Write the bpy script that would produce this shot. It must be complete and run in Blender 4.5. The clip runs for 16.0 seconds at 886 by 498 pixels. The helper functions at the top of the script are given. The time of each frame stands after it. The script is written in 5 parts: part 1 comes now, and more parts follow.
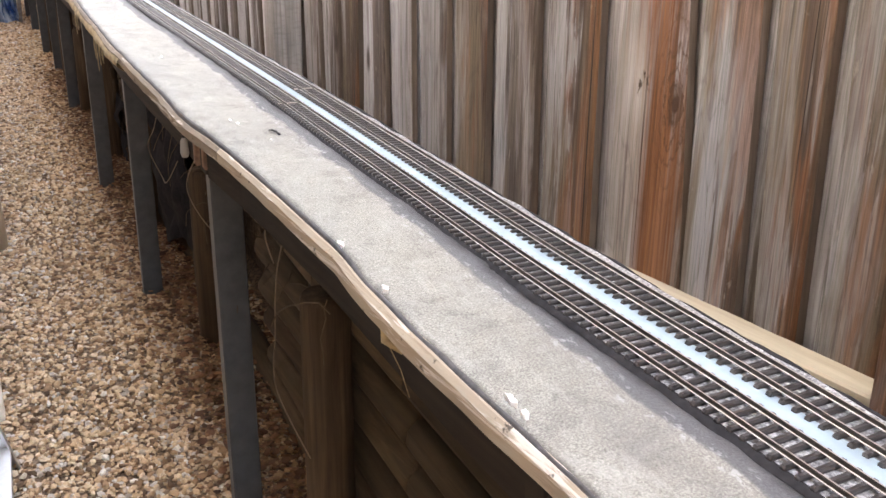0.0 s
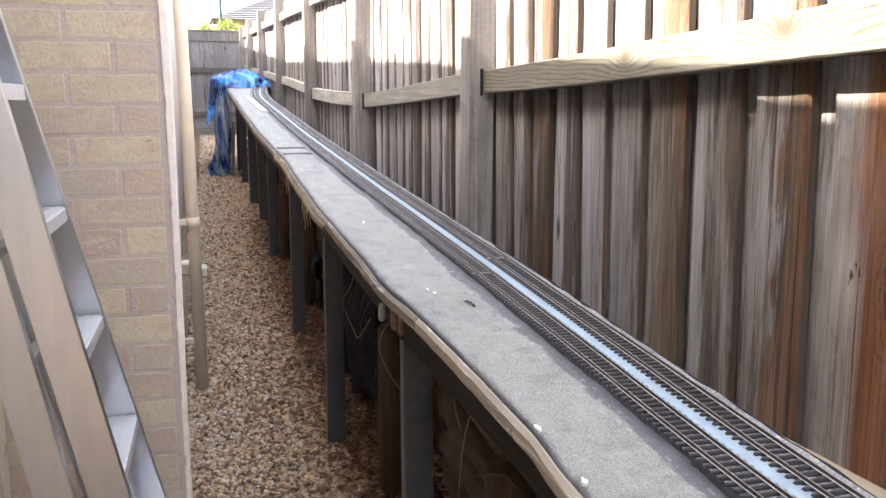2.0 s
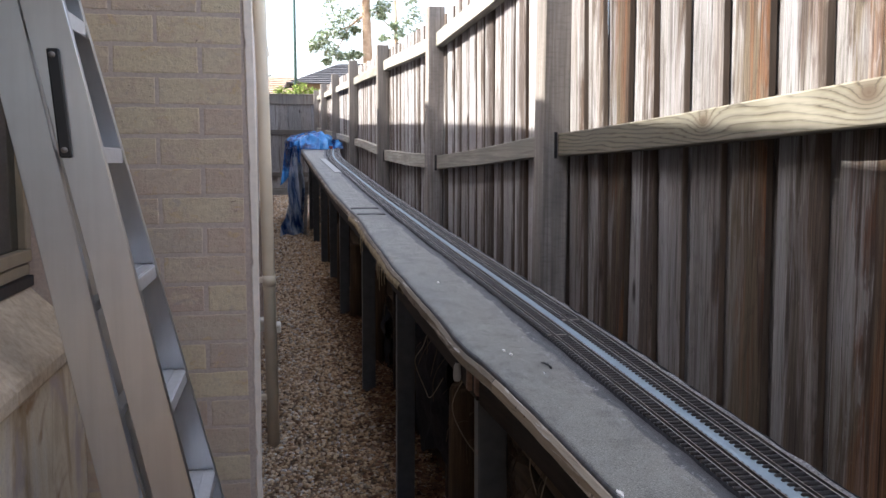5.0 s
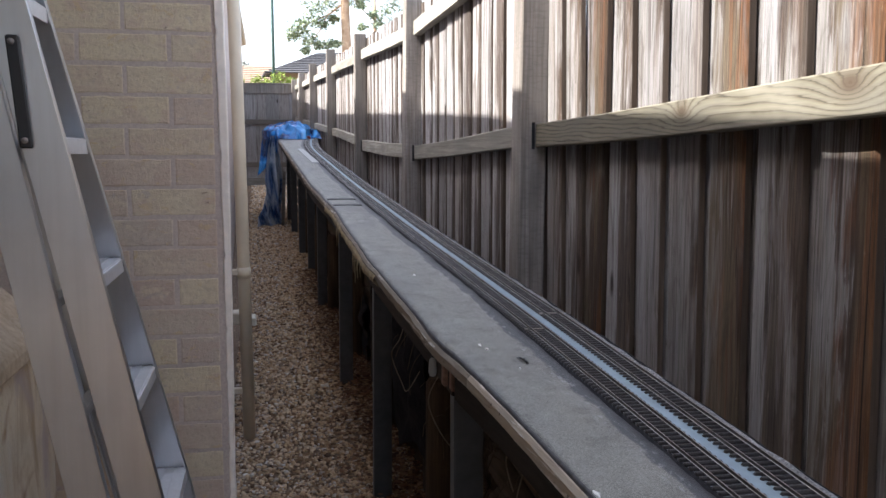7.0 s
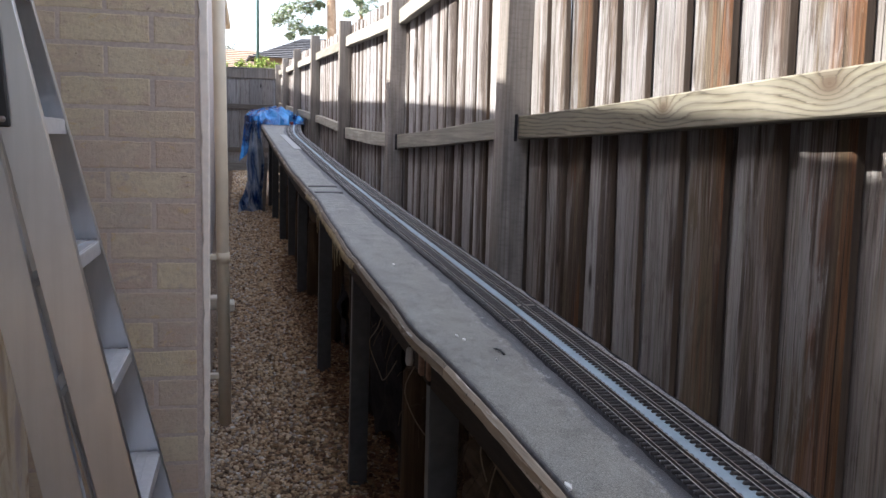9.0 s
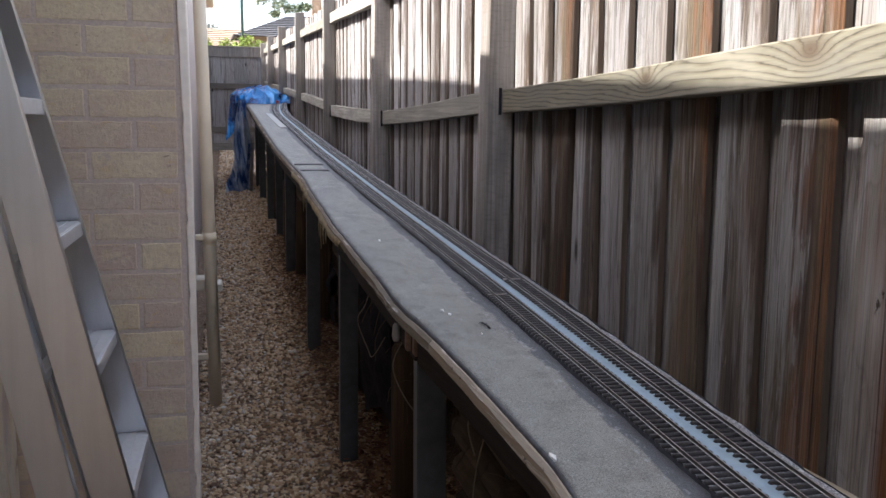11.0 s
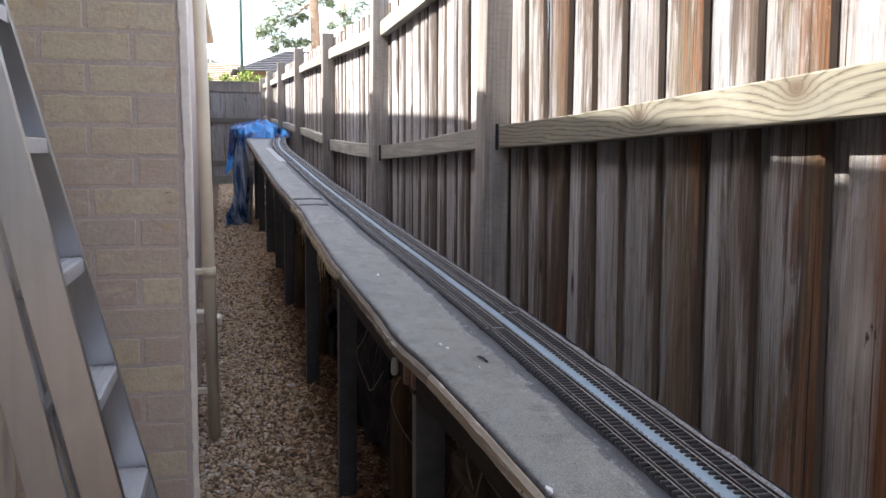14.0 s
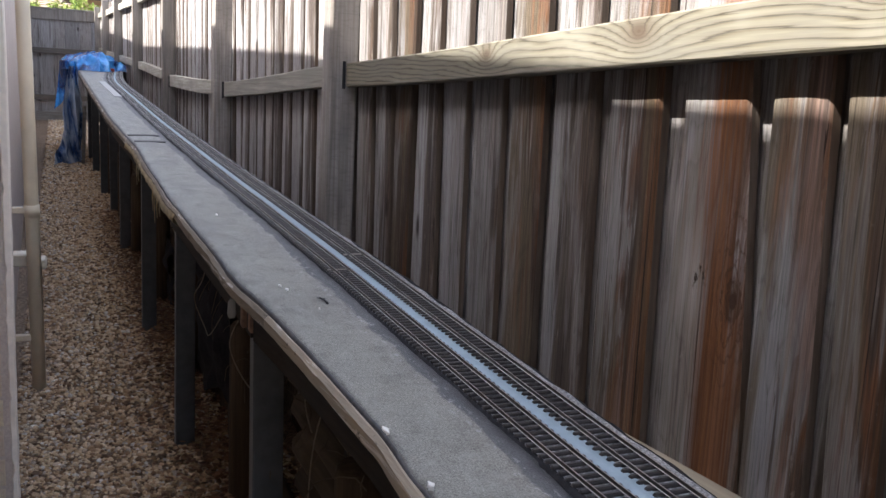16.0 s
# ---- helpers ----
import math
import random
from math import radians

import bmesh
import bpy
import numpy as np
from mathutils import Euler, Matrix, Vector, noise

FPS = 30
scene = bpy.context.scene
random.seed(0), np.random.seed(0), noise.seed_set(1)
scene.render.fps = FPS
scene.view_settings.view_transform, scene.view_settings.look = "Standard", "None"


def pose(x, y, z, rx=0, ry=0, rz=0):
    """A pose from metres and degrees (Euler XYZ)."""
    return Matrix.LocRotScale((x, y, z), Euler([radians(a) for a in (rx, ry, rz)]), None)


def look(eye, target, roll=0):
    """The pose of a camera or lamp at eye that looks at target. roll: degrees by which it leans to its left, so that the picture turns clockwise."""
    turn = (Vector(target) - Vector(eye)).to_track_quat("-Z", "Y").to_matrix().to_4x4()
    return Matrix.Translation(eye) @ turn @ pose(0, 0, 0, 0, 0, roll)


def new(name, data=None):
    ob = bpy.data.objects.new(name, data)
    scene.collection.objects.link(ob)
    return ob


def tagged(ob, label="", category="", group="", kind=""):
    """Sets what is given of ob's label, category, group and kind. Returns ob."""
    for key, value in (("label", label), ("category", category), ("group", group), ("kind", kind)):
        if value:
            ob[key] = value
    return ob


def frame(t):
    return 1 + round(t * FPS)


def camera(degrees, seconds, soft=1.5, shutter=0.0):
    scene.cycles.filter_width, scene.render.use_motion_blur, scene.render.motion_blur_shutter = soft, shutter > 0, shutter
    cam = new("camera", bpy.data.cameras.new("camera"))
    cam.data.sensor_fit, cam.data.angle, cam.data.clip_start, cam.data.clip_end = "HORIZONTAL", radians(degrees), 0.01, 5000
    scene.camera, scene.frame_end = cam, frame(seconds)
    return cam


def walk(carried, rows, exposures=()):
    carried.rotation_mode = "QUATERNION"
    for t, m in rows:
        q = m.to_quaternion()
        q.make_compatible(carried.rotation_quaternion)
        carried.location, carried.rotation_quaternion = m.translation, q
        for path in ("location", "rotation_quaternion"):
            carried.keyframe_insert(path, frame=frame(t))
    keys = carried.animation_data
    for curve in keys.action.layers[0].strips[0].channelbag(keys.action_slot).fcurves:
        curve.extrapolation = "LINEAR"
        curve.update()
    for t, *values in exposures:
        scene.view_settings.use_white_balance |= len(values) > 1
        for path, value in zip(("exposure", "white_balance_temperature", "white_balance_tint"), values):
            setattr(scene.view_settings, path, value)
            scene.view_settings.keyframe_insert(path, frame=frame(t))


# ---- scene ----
cam = camera(53.5, 16.0)
PATH = [
    (0, (0.056, 0.982, 1.5), (0.892, 2.68, 0.852), 0.6),
    (0.5, (0.035, 0.978, 1.513), (0.768, 2.745, 0.93), 0.4),
    (1, (0.021, 0.974, 1.526), (0.683, 2.786, 1.0), 1.2),
    (1.5, (0.022, 0.978, 1.536), (0.627, 2.825, 1.064), 1.3),
    (2, (0.016, 0.984, 1.558), (0.516, 2.892, 1.229), -0.1),
    (2.5, (0.003, 0.964, 1.557), (0.472, 2.894, 1.328), 0.5),
    (3, (-0.003, 0.958, 1.558), (0.478, 2.883, 1.308), -0.0),
    (3.5, (-0.006, 0.954, 1.571), (0.449, 2.887, 1.337), -0.9),
    (3.7, (-0.012, 0.946, 1.572), (0.367, 2.9, 1.381), -1.0),
    (5.8, (-0.01, 0.998, 1.556), (0.364, 2.951, 1.343), 0.6),
    (6, (-0.008, 1.004, 1.555), (0.382, 2.953, 1.328), 1.1),
    (6.5, (0.004, 1.006, 1.557), (0.422, 2.949, 1.33), 0.6),
    (7, (0.007, 1.006, 1.566), (0.409, 2.953, 1.349), 0.0),
    (7.5, (0.003, 1.0, 1.567), (0.41, 2.947, 1.357), 0.5),
    (8, (0.006, 0.998, 1.565), (0.43, 2.941, 1.358), 0.8),
    (8.5, (0.007, 1.002, 1.566), (0.43, 2.945, 1.352), 1.3),
    (9, (0.01, 1.004, 1.566), (0.454, 2.94, 1.327), 1.5),
    (11.5, (0.026, 1.008, 1.56), (0.484, 2.933, 1.268), 0.3),
    (12, (0.027, 1.009, 1.563), (0.472, 2.937, 1.272), -0.0),
    (12.5, (0.025, 1.007, 1.565), (0.466, 2.937, 1.286), -0.0),
    (13, (0.023, 1.002, 1.572), (0.455, 2.938, 1.314), 0.2),
    (13.5, (0.02, 0.986, 1.57), (0.465, 2.923, 1.34), 0.2),
    (14, (0.02, 0.981, 1.57), (0.489, 2.913, 1.352), 0.3),
    (14.5, (0.024, 0.984, 1.566), (0.511, 2.912, 1.359), 0.3),
    (15, (0.026, 0.989, 1.565), (0.528, 2.914, 1.355), 0.5),
    (15.5, (0.042, 1.005, 1.552), (0.725, 2.867, 1.299), 1.9),
    (16, (0.048, 1.019, 1.547), (0.837, 2.828, 1.221), 2.6),
]
# stops by which the clip's camera brightens or darkens its picture
EXPOSURES = [(0.0, 4.26, 7450, 11.5), (1.0, 4.26, 7330, 11.5), (1.6, 4.14, 7150, 11.5), (2.2, 3.5, 6650, 11.5), (2.8, 2.95, 6400, 11.5), (3.5, 2.66, 6410, 11.5), (6.0, 2.28, 6320, 11.5), (9.0, 2.28, 6320, 11.5), (11.4, 2.38, 6360, 11.5), (12.5, 2.49, 6360, 11.5), (13.5, 2.53, 6360, 11.5), (16.0, 2.49, 6360, 11.5)]
walk(cam, [(t, look(eye, target, roll)) for t, eye, target, roll in PATH], EXPOSURES)

# ---- light ----
SUN_TAN = 1.24
sun_way = Vector((-1.0, -0.05, SUN_TAN)).normalized()
world = bpy.data.worlds.new("sky")
scene.world = world
world.use_nodes = True
wn = world.node_tree
wn.nodes.clear()
w_out = wn.nodes.new("ShaderNodeOutputWorld")
w_bg = wn.nodes.new("ShaderNodeBackground")
w_sky = wn.nodes.new("ShaderNodeTexSky")
w_sky.sky_type = "NISHITA"
w_sky.sun_disc = False
w_sky.sun_elevation = math.asin(sun_way.z)
w_sky.sun_rotation = math.atan2(sun_way.x, sun_way.y)
w_sky.dust_density = 3.0
w_bg.inputs["Strength"].default_value = 0.125
w_haze = wn.nodes.new("ShaderNodeHueSaturation")
w_haze.inputs["Saturation"].default_value = 0.65
w_haze.inputs["Value"].default_value = 1.1
wn.links.new(w_sky.outputs[0], w_haze.inputs["Color"])
wn.links.new(w_haze.outputs[0], w_bg.inputs["Color"])
wn.links.new(w_bg.outputs[0], w_out.inputs["Surface"])
sun = new("sun", bpy.data.lights.new("sun", "SUN"))
sun.data.energy, sun.data.angle, sun.data.color = 4.2, radians(0.8), (1.0, 0.96, 0.87)
sun.matrix_world = look(sun_way * 20, (0, 0, 0))


# ---- materials ----
def rgb(c):
    return (c[0], c[1], c[2], 1.0)


class Nodes:
    """A small builder for one node material."""

    def __init__(self, name, rough=0.7, metal=0.0, spec=0.5):
        self.mat = bpy.data.materials.new(name)
        self.mat.use_nodes = True
        self.t = self.mat.node_tree
        self.p = self.t.nodes["Principled BSDF"]
        self.p.inputs["Roughness"].default_value = rough
        self.p.inputs["Metallic"].default_value = metal
        self.p.inputs["Specular IOR Level"].default_value = spec

    def n(self, kind, **values):
        node = self.t.nodes.new(kind)
        for k, v in values.items():
            node.inputs[k.replace("_", " ")].default_value = v
        return node

    def link(self, a, b):
        self.t.links.new(a, b)

    def place(self, scale, shuffle=False):
        """Object coordinates in metres, stretched; shuffle moves them from object to object."""
        tc = self.n("ShaderNodeTexCoord")
        mp = self.n("ShaderNodeMapping")
        mp.inputs["Scale"].default_value = scale
        self.link(tc.outputs["Object"], mp.inputs["Vector"])
        if shuffle:
            oi = self.n("ShaderNodeObjectInfo")
            mu = self.n("ShaderNodeMath")
            mu.operation = "MULTIPLY"
            mu.inputs[1].default_value = 90.0
            self.link(oi.outputs["Random"], mu.inputs[0])
            cx = self.n("ShaderNodeCombineXYZ")
            for axis in "XYZ":
                self.link(mu.outputs[0], cx.inputs[axis])
            self.link(cx.outputs[0], mp.inputs["Location"])
        return mp.outputs[0]

    def noise(self, vec, scale=1.0, detail=4.0, rough=0.6, distort=0.0):
        node = self.n("ShaderNodeTexNoise", Scale=scale, Detail=detail, Roughness=rough, Distortion=distort)
        self.link(vec, node.inputs["Vector"])
        return node.outputs["Fac"]

    def ramp(self, fac, *stops):
        node = self.n("ShaderNodeValToRGB")
        el = node.color_ramp.elements
        while len(el) < len(stops):
            el.new(0.5)
        for e, (at, c) in zip(el, stops):
            e.position, e.color = at, rgb(c)
        self.link(fac, node.inputs[0])
        return node.outputs[0]

    def mix(self, fac, a, b, how="MIX"):
        node = self.n("ShaderNodeMix")
        node.data_type, node.blend_type = "RGBA", how
        for value, socket in ((fac, node.inputs[0]), (a, node.inputs[6]), (b, node.inputs[7])):
            if isinstance(value, (int, float)):
                socket.default_value = value
            elif isinstance(value, tuple):
                socket.default_value = rgb(value)
            else:
                self.link(value, socket)
        return node.outputs[2]

    def math(self, how, a, b):
        node = self.n("ShaderNodeMath")
        node.operation = how
        for value, socket in ((a, node.inputs[0]), (b, node.inputs[1])):
            if isinstance(value, (int, float)):
                socket.default_value = value
            else:
                self.link(value, socket)
        return node.outputs[0]

    def random(self):
        return self.n("ShaderNodeObjectInfo").outputs["Random"]

    def island(self):
        return self.n("ShaderNodeNewGeometry").outputs["Random Per Island"]

    def colour(self, socket):
        self.link(socket, self.p.inputs["Base Color"])
        return self

    def bump(self, fac, strength=0.3, distance=0.002):
        node = self.n("ShaderNodeBump", Strength=strength, Distance=distance)
        self.link(fac, node.inputs["Height"])
        self.link(node.outputs[0], self.p.inputs["Normal"])
        return self

    def rough(self, fac, low, high):
        node = self.n("ShaderNodeMapRange")
        node.inputs["To Min"].default_value, node.inputs["To Max"].default_value = low, high
        self.link(fac, node.inputs[0])
        self.link(node.outputs[0], self.p.inputs["Roughness"])
        return self


def timber(name, dark, mid, light, stain, along, stain_amount=0.5, fine=1.0, rough=0.8, knots=0.0, saw=0.0):
    """Sawn timber with its grain along an axis, bleached and stained in streaks."""
    m = Nodes(name, rough, 0, 0.25)
    fast, slow = 70.0 * fine, 2.2
    grain_scale = tuple(slow if a == along else fast for a in "xyz")
    streak_scale = tuple(1.3 if a == along else 14.0 for a in "xyz")
    blotch_scale = tuple(3.0 if a == along else 9.0 for a in "xyz")
    grain = m.noise(m.place(grain_scale, True), 1.0, 6, 0.65, 0.4)
    streak = m.noise(m.place(streak_scale, True), 1.0, 3, 0.55, 0.6)
    blotch = m.noise(m.place(blotch_scale, True), 1.0, 4, 0.6, 0.2)
    base = m.ramp(grain, (0.28, dark), (0.5, mid), (0.72, light))
    amount = m.ramp(streak, (0.48, (0, 0, 0)), (0.68, (stain_amount,) * 3))
    base = m.mix(amount, base, m.mix(grain, tuple(v * 0.5 for v in stain), stain))
    tone = m.ramp(m.random(), (0.0, (0.62, 0.60, 0.58)), (0.5, (0.9, 0.88, 0.86)), (1.0, (1.12, 1.1, 1.08)))
    base = m.mix(1.0, base, tone, "MULTIPLY")
    base = m.mix(m.ramp(blotch, (0.35, (0.55,) * 3), (0.62, (0.0,) * 3)), base, tuple(v * 0.45 for v in mid))
    if knots:
        vo = m.n("ShaderNodeTexVoronoi", Scale=1.0, Randomness=1.0)
        m.link(m.place(tuple(knots * (0.28 if a == along else 1.0) for a in "xyz"), True), vo.inputs["Vector"])
        base = m.mix(m.ramp(vo.outputs["Distance"], (0.05, (0.85,) * 3), (0.16, (0.0,) * 3)), base, (0.035, 0.02, 0.012))
    relief = grain
    if saw:
        marks = m.noise(m.place(tuple(120.0 if a == along else 26.0 for a in "xyz"), True), 1.0, 3, 0.6, 0.3)
        base = m.mix(m.ramp(marks, (0.36, (saw,) * 3), (0.50, (0, 0, 0))), base, tuple(v * 0.4 for v in mid))
        relief = m.math("ADD", grain, m.math("MULTIPLY", marks, 0.5))
    m.colour(base).bump(relief, 0.5, 0.0015).rough(blotch, rough - 0.12, rough + 0.12)
    return m.mat


def paling_mat(name, lift, rust, ochre, knot=None, bleach=0.0):
    """Old hardwood paling: silvered towards one edge, brown heart, arched grain, dark runs, tannin stain, checks and knots."""
    m = Nodes(name, 0.88, 0, 0.12)
    side = m.n("ShaderNodeAttribute")
    side.attribute_name = "across"
    grain = m.noise(m.place((210, 210, 3.0), True), 1.0, 6, 0.68, 0.6)
    hair = m.noise(m.place((480, 480, 5.0), True), 1.0, 3, 0.6, 0.3)
    band = m.noise(m.place((52, 52, 1.1), True), 1.0, 4, 0.6, 0.9)
    arch = m.noise(m.place((9, 9, 1.5), True), 1.0, 2, 0.5, 0.4)
    streak = m.noise(m.place((17, 17, 1.6), True), 1.0, 5, 0.6, 1.2)
    cloud = m.noise(m.place((11, 11, 2.2), True), 1.0, 5, 0.65, 0.8)
    tannin = m.noise(m.place((13, 13, 1.8), True), 1.0, 4, 0.6, 1.0)
    speck = m.noise(m.place((60, 60, 26), True), 1.0, 4, 0.7)
    runs = m.noise(m.place((38, 38, 4.5), True), 1.0, 5, 0.7, 0.8)
    heart = m.noise(m.place((17, 17, 1.5), True), 1.0, 5, 0.62, 1.0)
    ring = m.math("FRACT", m.math("MULTIPLY", arch, 15.0), 0.0)

    hue = (1.0 + 0.4 * rust, 1.0, 1.0 - 0.3 * rust)

    def tones(*cols, hue=(1.0, 1.0, 1.0)):
        return m.ramp(grain, *[(at, tuple(v * lift * h for v, h in zip(c, hue))) for at, c in zip((0.22, 0.5, 0.78), cols)])

    silver = tones((0.138, 0.137, 0.143), (0.222, 0.220, 0.226), (0.300, 0.297, 0.300))
    brown = tones((0.017, 0.0133, 0.0125), (0.045, 0.036, 0.032), (0.092, 0.075, 0.066), hue=hue)
    tan = tones((0.066, 0.052, 0.036), (0.116, 0.094, 0.066), (0.170, 0.142, 0.104))
    warm = m.ramp(grain, (0.25, (0.058, 0.022, 0.010)), (0.55, (0.150, 0.062, 0.024)), (0.8, (0.25, 0.125, 0.056)))
    # the share of silver falls from one long edge to the other, raggedly, board by board
    lean_to = m.math("ADD", m.math("MULTIPLY", side.outputs["Fac"], 0.32), m.math("MULTIPLY", m.random(), 0.30))
    face = m.math("ADD", lean_to, m.math("ADD", m.math("MULTIPLY", streak, 1.05), m.math("MULTIPLY", band, 0.40)))
    c = m.mix(m.ramp(face, (0.90 - bleach, (0.95,) * 3), (1.00 - bleach, (0.5,) * 3), (1.12 - bleach, (0.02,) * 3)), silver, brown)
    c = m.mix(m.ramp(tannin, (0.42, (0, 0, 0)), (0.60, (ochre,) * 3)), c, tan)
    c = m.mix(m.ramp(m.math("SUBTRACT", heart, m.math("MULTIPLY", side.outputs["Fac"], 0.16)), (0.42, (0, 0, 0)), (0.54, (rust,) * 3)), c, warm)
    c = m.mix(m.ramp(runs, (0.30, (0.6,) * 3), (0.46, (0, 0, 0))), c, tuple(v * lift for v in (0.052, 0.040, 0.032)))
    c = m.mix(m.ramp(ring, (0.74, (0, 0, 0)), (0.93, (0.20,) * 3), (1.0, (0, 0, 0))), c, (0.030, 0.021, 0.016))
    c = m.mix(m.ramp(band, (0.30, (0.55,) * 3), (0.43, (0, 0, 0))), c, tuple(v * lift for v in (0.040, 0.031, 0.026)))
    c = m.mix(m.ramp(cloud, (0.28, (0.55,) * 3), (0.42, (0, 0, 0))), c, tuple(v * lift for v in (0.19, 0.184, 0.176)))
    c = m.mix(m.ramp(speck, (0.64, (0, 0, 0)), (0.73, (0.45,) * 3)), c, tuple(v * lift for v in (0.24, 0.215, 0.185)))
    vo = m.n("ShaderNodeTexVoronoi", Scale=1.0, Randomness=1.0)
    m.link(m.place((6, 6, 2.2), True), vo.inputs["Vector"])
    c = m.mix(m.ramp(vo.outputs["Distance"], (0.045, (0.9,) * 3), (0.10, (0, 0, 0))), c, (0.02, 0.013, 0.01))
    crack = m.noise(m.place((130, 130, 0.9), True), 1.0, 3, 0.6, 1.0)
    c = m.mix(m.ramp(hair, (0.34, (0.4,) * 3), (0.48, (0, 0, 0))), c, tuple(v * lift for v in (0.035, 0.027, 0.022)))
    c = m.mix(m.ramp(crack, (0.32, (0.85,) * 3), (0.36, (0, 0, 0))), c, (0.014, 0.010, 0.008))
    if knot:
        # one large broken knot: a dark eye, splinters beside it, grain bent round it, long tannin runs above and below
        crumble = m.noise(m.place((55, 55, 30)), 1.0, 4, 0.6)

        def reach(at, height, up, wobble, by):
            mp = m.place((0, 1, up))
            mp.node.inputs["Location"].default_value = (0, -at, -height * up)
            ln = m.n("ShaderNodeVectorMath")
            ln.operation = "LENGTH"
            m.link(mp, ln.inputs[0])
            return m.math("ADD", ln.outputs["Value"], m.math("MULTIPLY", m.math("SUBTRACT", by, 0.5), wobble))

        deep = m.mix(m.ramp(cloud, (0.42, (0, 0, 0)), (0.58, (0.8,) * 3)), warm, (0.045, 0.020, 0.011))
        above = reach(knot[0] + 0.046, knot[1] + 0.20, 0.19, 0.09, band)
        below = reach(knot[0] + 0.030, knot[1] - 0.20, 0.16, 0.08, band)
        pale = reach(knot[0] + 0.100, knot[1] + 0.02, 0.42, 0.05, band)
        swirl = reach(knot[0] + 0.010, knot[1], 0.32, 0.03, crumble)
        eye = reach(knot[0] + 0.006, knot[1], 0.40, 0.022, crumble)
        bits = reach(knot[0] + 0.088, knot[1] + 0.028, 1.3, 0.02, crumble)
        fibre = m.ramp(m.math("ADD", m.math("MULTIPLY", grain, 0.5), m.math("MULTIPLY", band, 0.5)), (0.40, (0.35,) * 3), (0.56, (1, 1, 1)))
        c = m.mix(m.mix(1.0, fibre, m.ramp(pale, (0.010, (0.9,) * 3), (0.045, (0, 0, 0))), "MULTIPLY"), c, (0.29, 0.275, 0.255))
        c = m.mix(m.mix(1.0, fibre, m.ramp(above, (0.030, (0.95,) * 3), (0.062, (0, 0, 0))), "MULTIPLY"), c, m.mix(band, warm, deep))
        c = m.mix(m.ramp(below, (0.030, (0.92,) * 3), (0.058, (0, 0, 0))), c, m.mix(band, deep, warm))
        bent = m.math("FRACT", m.math("MULTIPLY", swirl, 105.0), 0.0)
        near = m.ramp(swirl, (0.020, (0.75,) * 3), (0.055, (0, 0, 0)))
        c = m.mix(m.mix(1.0, near, m.ramp(bent, (0.55, (0, 0, 0)), (0.85, (1, 1, 1)), (1.0, (0, 0, 0))), "MULTIPLY"), c, (0.05, 0.026, 0.014))
        c = m.mix(m.ramp(eye, (0.005, (0.95,) * 3), (0.008, (0.4,) * 3), (0.010, (0.9,) * 3), (0.015, (0, 0, 0))), c, (0.040, 0.021, 0.013))
        c = m.mix(m.mix(1.0, m.ramp(bits, (0.018, (1, 1, 1)), (0.034, (0, 0, 0))), m.ramp(speck, (0.53, (0, 0, 0)), (0.60, (0.95,) * 3)), "MULTIPLY"), c, (0.03, 0.018, 0.012))
    tone = m.ramp(m.random(), (0.0, (0.70, 0.67, 0.65)), (0.2, (1.05, 1.04, 1.03)), (0.4, (0.86, 0.80, 0.75)), (0.6, (1.18, 1.18, 1.19)), (0.8, (0.74, 0.71, 0.69)), (1.0, (1.12, 1.08, 1.04)))
    c = m.mix(1.0, c, tone, "MULTIPLY")
    m.colour(c).bump(m.math("ADD", grain, m.math("ADD", band, hair)), 0.8, 0.0028).rough(cloud, 0.75, 0.97)
    return m.mat


def edging_mat(name, shade, white):
    """Bare edging strip: sawn grain, whitish worn paint and dark fungus spots."""
    m = Nodes(name, 0.8, 0, 0.2)
    grain = m.noise(m.place((110, 2.5, 110)), 1.0, 5, 0.65, 0.5)
    worn = m.noise(m.place((30, 3.5, 60)), 1.0, 5, 0.7, 0.5)
    spot = m.noise(m.place((60, 38, 60)), 1.0, 3, 0.6)
    wide = m.noise(m.place((1, 1, 1)), 3.0, 3, 0.6)
    c = m.ramp(grain, (0.25, tuple(v * shade for v in (0.34, 0.275, 0.205))), (0.5, tuple(v * shade for v in (0.43, 0.36, 0.275))), (0.75, tuple(v * shade for v in (0.50, 0.43, 0.34))))
    c = m.mix(m.ramp(wide, (0.45, (0, 0, 0)), (0.65, (0.7,) * 3)), c, tuple(v * shade for v in (0.36, 0.30, 0.24)))
    c = m.mix(m.ramp(worn, (white, (0, 0, 0)), (white + 0.06, (0.8,) * 3)), c, (0.66, 0.61, 0.55))
    c = m.mix(m.ramp(worn, (0.30, (0.7,) * 3), (0.40, (0, 0, 0))), c, (0.15, 0.115, 0.085))
    c = m.mix(m.ramp(spot, (0.66, (0, 0, 0)), (0.72, (0.85,) * 3)), c, (0.03, 0.025, 0.02))
    m.colour(c).bump(worn, 0.7, 0.003)
    return m.mat


